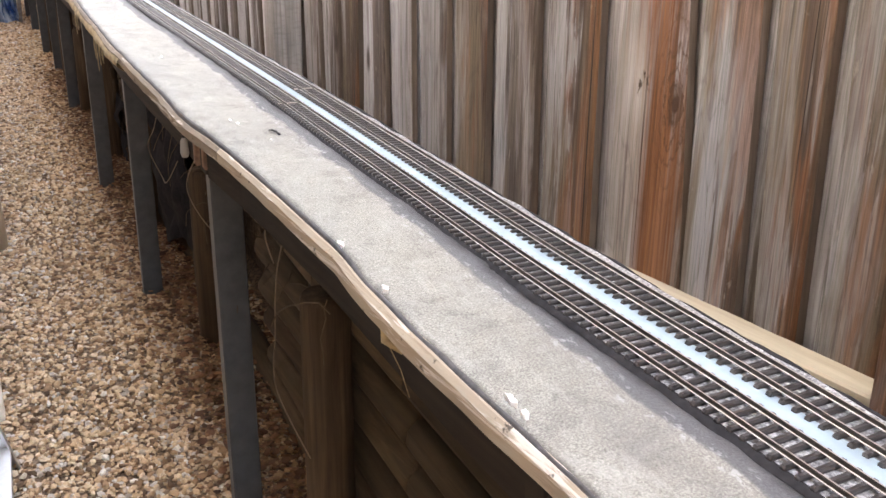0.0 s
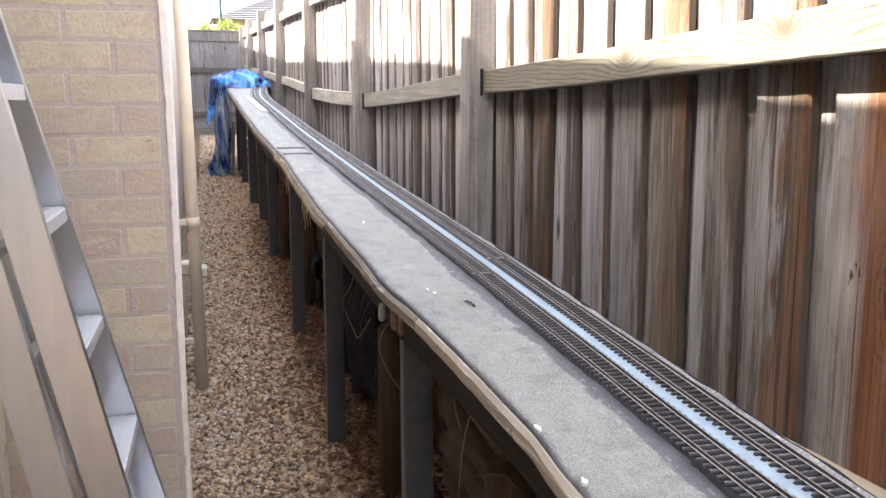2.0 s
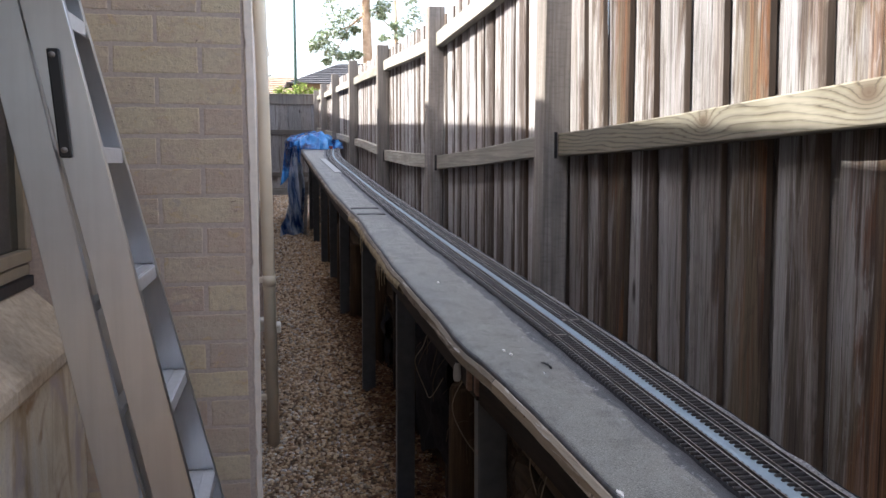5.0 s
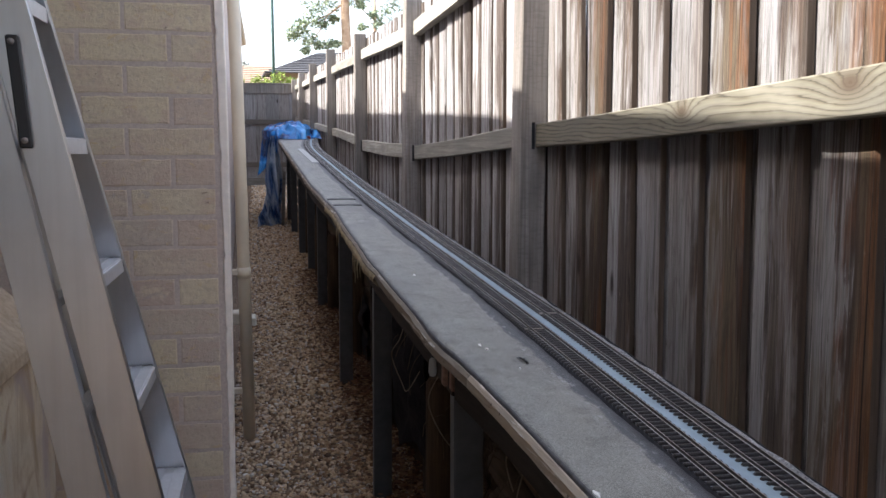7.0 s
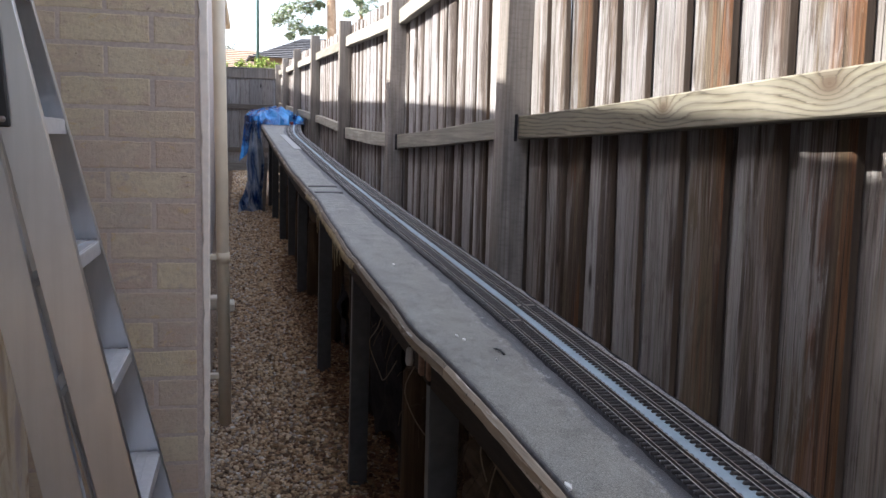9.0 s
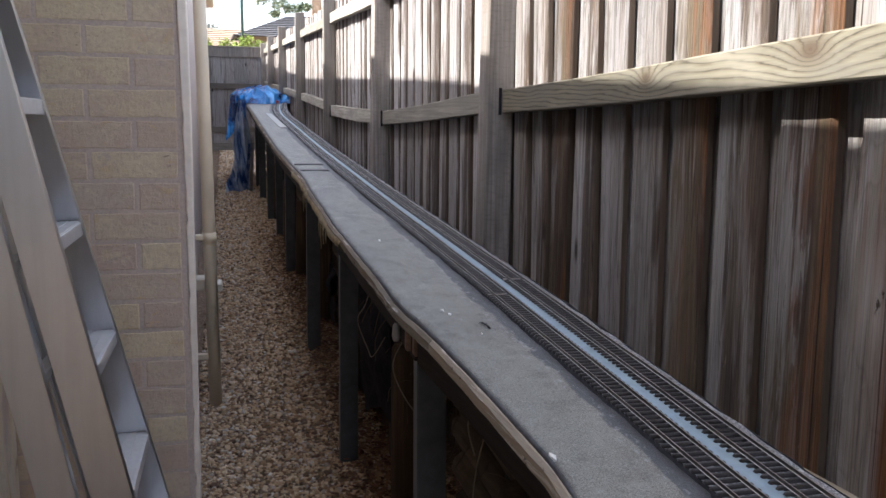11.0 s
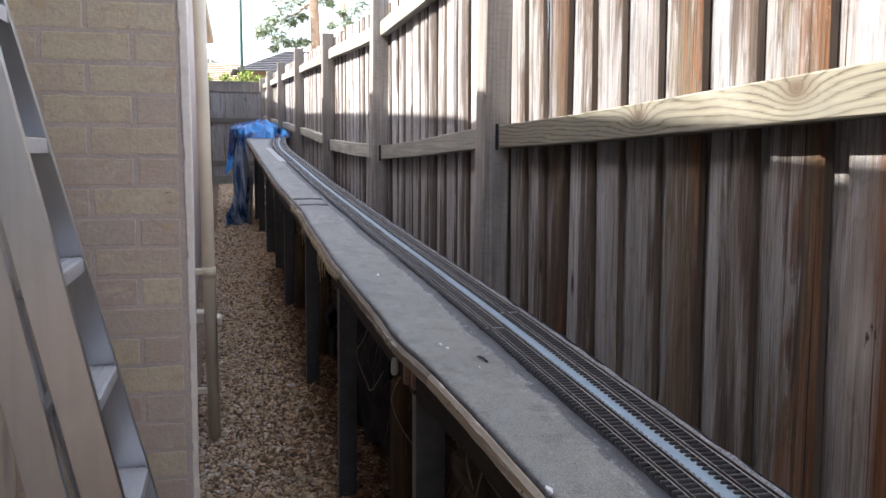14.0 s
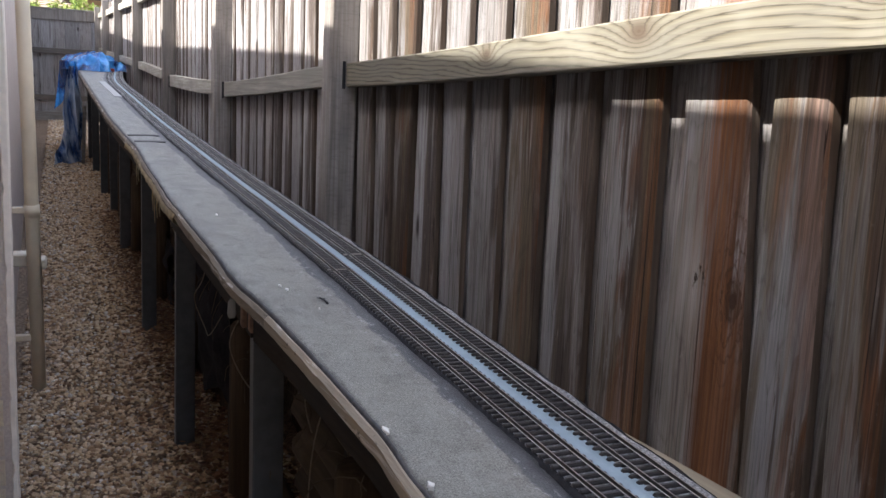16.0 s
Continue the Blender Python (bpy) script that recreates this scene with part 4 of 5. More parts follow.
def mid_line(y):
    return smooth_lerp(MID, y, 0.3)


def right_edge(y):
    return min(mid_line(y) + 0.090 + 0.003 * noise.noise((y * 2, 9, 0)), 0.80 - 0.018 * max(0, y - 3.7))


def ribbon(name, y0, y1, step, rows, mat, parent, label="", smooth=True):
    """A strip along y. rows(y) gives points (x, z) across; open section."""
    bm = bmesh.new()
    last = None
    n = max(2, int((y1 - y0) / step))
    for i in range(n + 1):
        y = y0 + (y1 - y0) * i / n
        now = [bm.verts.new((x, y, z)) for x, z in rows(y)]
        if last:
            for k in range(len(now) - 1):
                bm.faces.new((last[k], last[k + 1], now[k + 1], now[k]))
        last = now
    return part(name, bm, mat, parent, label, smooth)


bench = thing("railway_bench", (0.5, 3.0, 0), "long timber bench carrying a garden model railway along the fence", "bench")


def board_rows(y):
    a, b = left_edge(y) + 0.012, right_edge(y)
    return [(a, BENCH - 0.026), (a, BENCH - 0.007), (b, BENCH - 0.007), (b, BENCH - 0.026), (a, BENCH - 0.026)]


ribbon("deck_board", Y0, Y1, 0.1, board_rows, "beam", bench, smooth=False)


def sag(y):
    return -0.004 * math.exp(-((y - 2.9) / 0.25) ** 2)


def felt_z(x, y):
    return BENCH + (0.0035 if y > 1.975 - 0.5 * (x - 0.44) + 0.02 * noise.noise((x * 25, 3, 1)) else 0) + 0.0025 * noise.noise((x * 9, y * 2.2, 2)) + 0.0016 * noise.noise((x * 30, y * 12, 5))


def felt_rows(y):
    a, b = left_edge(y), mid_line(y) - 0.072
    out = [(a - 0.002, BENCH - 0.016 + sag(y)), (a, BENCH - 0.003 + sag(y))]
    for k in range(1, 17):
        x = a + (b - a) * k / 16
        out.append((x, felt_z(x, y)))
    return out


felt = ribbon("roofing_felt", Y0, Y1, 0.014, felt_rows, "felt", bench, "light grey mineral roofing felt")
edge_mark = felt.data.attributes.new("edge_distance", "FLOAT", "POINT")
edge_mark.data.foreach_set("value", [v.co.x - left_edge(v.co.y) for v in felt.data.vertices])
tar_mark = felt.data.attributes.new("tar_distance", "FLOAT", "POINT")
for v, mark in zip(felt.data.vertices, tar_mark.data):
    mark.value = mid_line(v.co.y) - 0.068 - v.co.x


def lip_rows(y):
    a = left_edge(y)
    w = 0.0035 + 0.003 * noise.noise((y * 20, 1, 9)) + 0.002 * noise.noise((y * 5, 1, 2))
    return [(a - 0.0035, BENCH - 0.014), (a - 0.001, BENCH - 0.0005), (a + w * 0.5, felt_z(a, y) + 0.0012), (a + w, felt_z(a + w, y) + 0.0003)]


ribbon("felt_lip", Y0, Y1, 0.012, lip_rows, "bitumen", bench, "dark bitumen lip along the felt edge")


def bed_rows(y):
    c = mid_line(y)
    return [(c - 0.074, BENCH + 0.0005), (c - 0.072, BENCH + 0.004), (c + 0.072, BENCH + 0.004), (c + 0.074, BENCH + 0.0005)]


ribbon("track_bed", Y0, Y1, 0.05, bed_rows, "bed", bench)
ribbon("foam_strip", Y0, Y1, 0.05, lambda y: [(mid_line(y) - 0.0180, BENCH + 0.0042), (mid_line(y) - 0.0175, BENCH + 0.0054), (mid_line(y) + 0.0175, BENCH + 0.0054), (mid_line(y) + 0.0180, BENCH + 0.0042)], "foam", bench, "pale blue foam strip between the tracks")


def underlay_rows(y):
    c = mid_line(y)
    w = 0.004 + 0.004 * noise.noise((y * 30, 6, 2)) + 0.003 * noise.noise((y * 8, 6, 7))
    return [(c - 0.067, BENCH + 0.0046), (c - 0.072 - w * 0.4, BENCH + 0.0050), (c - 0.075 - w * 0.8, BENCH + 0.0012)]


ribbon("underlay_edge", Y0, Y1, 0.008, underlay_rows, "rubber", bench, "ragged black underlay edge")


def edge_rows(y):
    c, r = mid_line(y), right_edge(y)
    bump = 0.004 * noise.noise((y * 14, 1, 3))
    return [(c + 0.0705, BENCH + 0.0045), (c + 0.075, BENCH + 0.006 + bump), (c + 0.083, BENCH + 0.004 - bump), (r + 0.001, BENCH - 0.006)]


ribbon("ballast_edge", Y0, Y1, 0.02, edge_rows, "ballast", bench, "grey granules along the outer sleeper ends")


def upstand_rows(y):
    r = right_edge(y)
    lift = 0.004 + 0.004 * noise.noise((y * 11, 8, 2)) + 0.003 * noise.noise((y * 31, 8, 5))
    return [(r - 0.008, BENCH + 0.0005), (r - 0.004, BENCH + 0.001 + max(0.0, lift)), (r + 0.002, BENCH - 0.001), (r + 0.005, BENCH - 0.02)]


ribbon("felt_upstand", Y0, Y1, 0.016, upstand_rows, "rubber", bench, "ragged black felt edge beside the fence")


def bead_rows(y):
    a = left_edge(y)
    w = 0.006 + 0.006 * noise.noise((y * 8, 2, 8)) + 0.004 * noise.noise((y * 27, 2, 3))
    lo = BENCH - 0.050 - 0.016 * noise.noise((y * 6, 5, 5)) - 0.008 * noise.noise((y * 23, 5, 1))
    return [(a + 0.020, lo + 0.006), (a + 0.004 - w * 0.3, lo), (a - 0.010 - w, lo + 0.014), (a - 0.011 - w * 0.6, BENCH - 0.022), (a - 0.008, BENCH - 0.012)]


ribbon("foam_bead", 3.62, 5.35, 0.012, bead_rows, "pu", bench, "dirty yellow foam bead under the edge")


def batten_rows(y):
    a = left_edge(y)
    w = 0.0035 * noise.noise((y * 3, 2, 8)) + 0.0022 * noise.noise((y * 14, 2, 3))
    lo = BENCH - 0.033 + 0.004 * noise.noise((y * 1.7, 5, 5)) + sag(y)
    return [(a + 0.014, lo), (a - 0.006 + w, lo), (a - 0.010 + w, lo + 0.004), (a - 0.010 + w, BENCH - 0.010 + sag(y)), (a - 0.004 + w, BENCH - 0.003 + sag(y)), (a + 0.004, BENCH - 0.002 + sag(y))]


ribbon("edge_batten", Y0, 2.60, 0.015, batten_rows, "edging", bench, "cream painted timber edging strip", smooth=False)
ribbon("edge_batten", 2.603, 5.05, 0.015, batten_rows, "edging_old", bench, "weathered timber edging strip with flaked paint", smooth=False)
ribbon("edge_batten", 5.07, 9.0, 0.03, batten_rows, "edging_old", bench, "bare timber edging strip", smooth=False)
ribbon("edge_batten", 9.02, 13.4, 0.03, batten_rows, "edging_old", bench, "bare timber edging strip", smooth=False)
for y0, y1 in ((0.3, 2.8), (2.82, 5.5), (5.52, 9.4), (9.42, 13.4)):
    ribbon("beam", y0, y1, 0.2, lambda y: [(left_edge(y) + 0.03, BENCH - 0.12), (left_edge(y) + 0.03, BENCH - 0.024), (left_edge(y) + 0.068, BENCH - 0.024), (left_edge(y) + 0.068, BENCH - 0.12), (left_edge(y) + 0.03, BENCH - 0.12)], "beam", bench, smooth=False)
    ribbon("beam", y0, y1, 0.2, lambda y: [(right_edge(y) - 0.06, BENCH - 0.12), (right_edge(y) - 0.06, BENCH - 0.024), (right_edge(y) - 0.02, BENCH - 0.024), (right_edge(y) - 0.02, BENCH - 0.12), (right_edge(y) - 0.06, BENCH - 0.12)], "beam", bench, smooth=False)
LEGS = [(1.5, 0.44), (2.93, 0.430), (4.33, 0.422), (5.74, 0.413), (7.62, 0.412), (9.06, 0.408), (9.96, 0.370), (11.36, 0.342), (12.4, 0.33)]
for y, x in LEGS:
    lean = rng.uniform(-0.01, 0.01)
    bm = bmesh.new()
    add_box(bm, (x, y, -0.03), (x + 0.071, y + 0.045, BENCH - 0.122), 0.003, lambda c: (c.x + lean * (c.z - 1), c.y + lean * 0.6 * (c.z - 1), c.z))
    part("leg", bm, "leg", bench, "charcoal painted square leg")
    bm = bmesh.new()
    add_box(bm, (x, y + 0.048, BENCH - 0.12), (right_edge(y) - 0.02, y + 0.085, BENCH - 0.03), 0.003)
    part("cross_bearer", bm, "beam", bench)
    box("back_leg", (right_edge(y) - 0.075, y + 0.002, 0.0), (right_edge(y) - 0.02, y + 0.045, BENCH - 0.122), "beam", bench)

# ---- track ----
GAUGE, SLEEPER, PITCH = 0.0345, 0.0605, 0.0158


def sleeper_verts(w=0.0074, h=0.0046, length=SLEEPER):
    """A moulded sleeper with a rounded back and ends, and a chair under each rail."""
    a, b = length / 2, w / 2
    prof = [(-b, 0), (-b * 0.95, h * 0.62), (-b * 0.5, h), (b * 0.5, h), (b * 0.95, h * 0.62), (b, 0)]
    verts, faces = [], []
    for x, k, top in ((-a, 0.72, 0.55), (-a + 0.0018, 1.0, 1.0), (a - 0.0018, 1.0, 1.0), (a, 0.72, 0.55)):
        verts += [(x, p * k, z * top) for p, z in prof]
    for r in range(3):
        faces += [(6 * r + i, 6 * r + 6 + i, 6 * r + 7 + i, 6 * r + 1 + i) for i in range(5)]
    faces += [(0, 1, 2, 3, 4, 5), (23, 22, 21, 20, 19, 18)]
    for cx in (-GAUGE / 2, GAUGE / 2):
        n = len(verts)
        verts += [(cx + sx * 0.0060, sy * 0.0026, h - 0.0004) for sx, sy in ((-1, -1), (1, -1), (1, 1), (-1, 1))]
        verts += [(cx + sx * 0.0036, sy * 0.0020, h + 0.0004) for sx, sy in ((-1, -1), (1, -1), (1, 1), (-1, 1))]
        faces += [tuple(n + i for i in q) for q in ((4, 5, 6, 7), (0, 1, 5, 4), (1, 2, 6, 5), (2, 3, 7, 6), (3, 0, 4, 7))]
    return verts, faces


SV, SF = sleeper_verts()
sleeper_mesh = mesh_of("sleeper", SV, SF, "sleeper")
RAIL = [(-0.0019, 0), (0.0019, 0), (0.0019, 0.0007), (0.0007, 0.0014), (0.0007, 0.0046), (0.0011, 0.0052), (0.0009, 0.0064), (-0.0009, 0.0064), (-0.0011, 0.0052), (-0.0007, 0.0046), (-0.0007, 0.0014), (-0.0019, 0.0007)]


def build_track(offset, joint, label):
    track = thing("model_track", (mid_line(2) + offset, 2.0, BENCH), label, "model railway track", "model tracks")
    base = BENCH + 0.0044

    def centre(y):
        return mid_line(y) + offset

    y, n = 1.2, 0
    verts, faces = [], []
    while y < 12.3:
        turn = -math.atan((centre(y + 0.05) - centre(y - 0.05)) / 0.1) + rng.uniform(-0.012, 0.012)
        dz = 0.0005 * math.sin(y * 9)
        if n < 150:
            ob = new("sleeper", sleeper_mesh)
            ob.location, ob.rotation_euler = (centre(y), y, base + dz), (0, 0, turn)
            under(ob, track)
        else:
            k = len(verts)
            c, s = math.cos(turn), math.sin(turn)
            verts += [(centre(y) + v[0] * c - v[1] * s, y + v[0] * s + v[1] * c, base + dz + v[2]) for v in SV]
            faces += [tuple(k + i for i in q) for q in SF]
        n += 1
        y += (PITCH if y < joint else PITCH * 0.9) + (0.004 if abs(y - 1.586) < 0.0079 else 0.0)
    far = under(new("sleeper_run", mesh_of("sleeper_run", verts, faces, "sleeper")), track)
    tagged(far, kind="stuff")
    for side in (-GAUGE / 2, GAUGE / 2):
        for y0, y1 in ((1.1, joint - 0.0006), (joint + 0.0006, 12.3)):
            bm = bmesh.new()
            last, first = None, None
            steps = max(4, int((y1 - y0) / 0.06))
            for i in range(steps + 1):
                y = y0 + (y1 - y0) * i / steps
                now = [bm.verts.new((centre(y) + side + a, y, base + 0.0044 + b + 0.0005 * math.sin(y * 9))) for a, b in RAIL]
                if last:
                    for k in range(12):
                        bm.faces.new((last[k], last[(k + 1) % 12], now[(k + 1) % 12], now[k]))
                else:
                    bm.faces.new(now[::-1])
                last = now
            bm.faces.new(last)
            bar = part("running_rail", bm, "rail_side", track, "thin bright metal rail")
            bar.data.materials.append(M["steel"])
            for q in bar.data.polygons:
                if q.normal.z > 0.7:
                    q.material_index = 1
    box("rail_joiner", (centre(joint) - GAUGE / 2 - 0.003, joint - 0.012, base + 0.004), (centre(joint) - GAUGE / 2 + 0.003, joint + 0.012, base + 0.0072), "rail_side", track, 0.0005)
    box("rail_joiner", (centre(joint) + GAUGE / 2 - 0.003, joint - 0.012, base + 0.004), (centre(joint) + GAUGE / 2 + 0.003, joint + 0.012, base + 0.0072), "rail_side", track, 0.0005)
    box("joint_tie", (centre(joint) - 0.029, joint - 0.0016, base + 0.003), (centre(joint) + 0.022, joint + 0.0016, base + 0.0062), "steel", track, 0.0005, "bright metal tie at the rail joint")
    return track


build_track(-0.0405, 2.862, "model railway track with dark sleepers beside the felt")
build_track(0.0405, 2.999, "model railway track with dark sleepers beside the fence")

# ---- aluminium ladder ----
ladder = thing("step_ladder", (-0.3, 3.0, 0), "folded aluminium stepladder leaning by the window wall", "ladder")


def stile(name, line, width, y_top, y_bot, flange, parent, z0, z1):
    """A channel stile. line(z) is the x of its front edge; flange is the side on which the lips stand."""
    bm = bmesh.new()
    t, lip = 0.004, 0.024 * flange
    rings = []
    for i in range(13):
        z = z0 + (z1 - z0) * i / 12
        y = y_bot + (y_top - y_bot) * z / 1.9
        x1 = line(z)
        x0 = x1 - width
        e = 0.0013
        prof = [(x0 + e, 0), (x1 - e, 0), (x1, e * flange), (x1, lip - e * flange), (x1 - e, lip), (x1 - t, lip), (x1 - t, t * flange), (x0 + t, t * flange), (x0 + t, lip), (x0 + e, lip), (x0, lip - e * flange), (x0, e * flange)]
        rings.append([bm.verts.new((a, y + b, z)) for a, b in prof])
    for a, b in zip(rings, rings[1:]):
        for k in range(12):
            bm.faces.new((a[k], a[(k + 1) % 12], b[(k + 1) % 12], b[k]))
    bm.faces.new(rings[0])
    bm.faces.new(rings[-1])
    return part(name, bm, "alu", parent)


def front_line(z):
    return -0.0251 - 0.2154 * z


def rear_line(z):
    return -0.1515 - 0.1935 * z


stile("front_stile", front_line, 0.082, 2.85, 2.85, 1, ladder, 0.13, 2.10)
stile("front_stile", front_line, 0.082, 3.055, 3.385, -1, ladder, 0.13, 2.10)
stile("rear_stile", rear_line, 0.077, 2.855, 2.855, 1, ladder, 0.13, 2.02)
stile("rear_stile", rear_line, 0.077, 3.045, 3.37, -1, ladder, 0.13, 2.02)
for z in (1.87, 1.596, 1.323, 1.054, 0.777, 0.495, 0.22):
    x1 = front_line(z)
    yf = 3.385 - 0.33 * z / 1.9
    tread = bmesh.new()
    add_box(tread, (x1 - 0.080, 2.856, z - 0.004), (x1 - 0.001, yf - 0.006, z), 0.001)
    add_box(tread, (x1 - 0.004, 2.856, z - 0.032), (x1 - 0.001, yf - 0.006, z - 0.003), 0.001)
    add_box(tread, (x1 - 0.080, 2.856, z - 0.026), (x1 - 0.077, yf - 0.006, z - 0.003), 0.001)
    for k in range(3):
        a = x1 - 0.072 + 0.024 * k
        add_box(tread, (a, 2.858, z), (a + 0.018, yf - 0.008, z + 0.0018), 0)
    part("tread", tread, "tread", ladder, "ribbed flat tread")
for z in (1.70, 1.26, 1.02, 0.60):
    x1 = rear_line(z)
    yf = 3.37 - 0.325 * z / 1.9
    box("brace", (x1 - 0.05, 2.86, z - 0.02), (x1 - 0.02, yf - 0.006, z), "alu", ladder, 0.002)
strap = box("spreader_strap", (-0.464, 2.838, 1.575), (-0.440, 2.847, 1.79), "black", ladder, 0.003, "black folding strap", lambda c: (c.x + 0.08 * (1.79 - c.z), c.y, c.z))
tube("rivet", [(-0.452, 2.830, 1.777), (-0.452, 2.842, 1.777)], 0.006, "steel", strap, 10)
tube("rivet", [(-0.436, 2.830, 1.59), (-0.436, 2.842, 1.59)], 0.006, "steel", strap, 10)
def on_stile(c):
    # x counts from the stile's front edge, along its lean
    return (front_line(c.z) + c.x, c.y, c.z + 0.2154 * c.x)


sticker = box("sticker", (-0.060, 2.8465, 0.39), (-0.010, 2.8496, 0.592), "blue_ink", ladder, 0, "blue and black sticker with white lettering", on_stile)
box("black_panel", (-0.038, 2.8450, 0.39), (-0.0095, 2.8462, 0.5915), "black", sticker, 0, "", on_stile)
for z in (0.41, 0.455, 0.50, 0.547):
    box("print_bar", (-0.0535, 2.8450, z), (-0.0395, 2.8462, z + 0.038), "paper", sticker, 0, "", on_stile)
word = bpy.data.curves.new("lettering", "FONT")
word.body, word.size, word.extrude = "TRIPLE", 0.0275, 0.0003
plate_text = bpy.data.objects.new("lettering_source", word)
scene.collection.objects.link(plate_text)
me = bpy.data.meshes.new_from_object(plate_text.evaluated_get(bpy.context.evaluated_depsgraph_get()))
bpy.data.objects.remove(plate_text)
down = Vector((0.2112, 0, -1)).normalized()
across = Vector((1, 0, 0.2112)).normalized()
origin = Vector((front_line(0.583) - 0.0335, 2.8445, 0.578))
for v in me.vertices:
    v.co = origin + down * v.co.x * 1.12 + across * v.co.y + Vector((0, -1, 0)) * v.co.z
me.materials.clear()
me.materials.append(M["paper"])
under(new("lettering", me), sticker)

# ---- retaining wall under the fence ----
wall = thing("log_retaining_wall", (0.66, 3.0, 0), "retaining wall of round treated pine logs under the bench", "retaining wall")
for k in range(7):
    z = 0.03 + 0.118 * k
    for y0, y1 in ((0.1, 2.37), (2.38, 3.45 if 0 < k < 6 else 5.3), (5.31, 7.2), (7.21, 9.6), (9.61, 13.5)):
        pts, rad = [], []
        for i in range(9):
            y = y0 + (y1 - y0) * i / 8
            pts.append((0.70 + 0.006 * math.sin(y * 2 + k), y, z + 0.004 * math.sin(y * 1.3 + k * 2) - 0.012 * max(0, y - 3.2)))
            rad.append(0.047 + 0.004 * math.sin(y * 3 + k))
        tube("log", pts, rad, "log", wall, 10)
for y, x, top in ((1.4, 0.60, 0.70), (2.66, 0.60, 0.695), (3.88, 0.60, 0.62), (5.1, 0.60, 0.6), (6.3, 0.6, 0.58), (7.5, 0.6, 0.56), (8.7, 0.6, 0.56), (9.9, 0.6, 0.56)):
    tube("log_post", [(x, y, -0.1), (x, y, 0.3), (x + 0.002, y, top - 0.012), (x + 0.002, y, top)], [0.058, 0.057, 0.056, 0.05], "log_up", wall, 14)


def bank_rows(y):
    drop = 0.012 * max(0, y - 3.2)
    return [(0.66 + 0.2 * k / 5, 0.78 - drop + 0.05 * (k / 5) + 0.02 * noise.noise((k * 0.7, y * 3, 1))) for k in range(7)]


soil = ribbon("soil_bank", 0.1, 13.5, 0.08, bank_rows, "soil", None)
tagged(soil, "dark soil bank behind the logs at the fence foot", "soil bank", kind="structure")


face = ribbon("soil_face", 0.1, 13.5, 0.06, lambda y: [(0.875 + 0.02 * noise.noise((k * 0.9, y * 4, 6)), -0.05 + 0.87 * k / 8) for k in range(9)], "soil", None)
tagged(face, "dark earth face behind the washed-out logs", "earth face", kind="structure")


def bank_spot(r, n):
    y = r.uniform(2.5, 11.0, n)
    k = r.uniform(0, 1, n)
    return np.stack([0.66 + 0.2 * k, y, 0.795 - 0.012 * np.maximum(0, y - 3.2) + 0.05 * k + r.uniform(0, 0.015, n)], -1)


scatter("bank_litter", "litter", 3500, bank_spot, lambda r, n, p: r.uniform(0.008, 0.024, n), (0.08, 0.25), "dry leaves lying on the soil bank", "leaf litter", 13)

# ---- blue tarpaulin over the far end of the bench ----
def crumple(q):
    """Sharp creases at two scales."""
    return 0.6 - abs(noise.noise(q)) * 2.0 + 0.5 * (0.6 - abs(noise.noise(q * 2.4 + Vector((5, 1, 2)))) * 2.0)


def sheet(bm, nu, nv, place):
    grid = [[bm.verts.new(place(i / nu, k / nv)) for i in range(nu + 1)] for k in range(nv + 1)]
    for a, b in zip(grid, grid[1:]):
        for i in range(nu):
            bm.faces.new((a[i], a[i + 1], b[i + 1], b[i]))


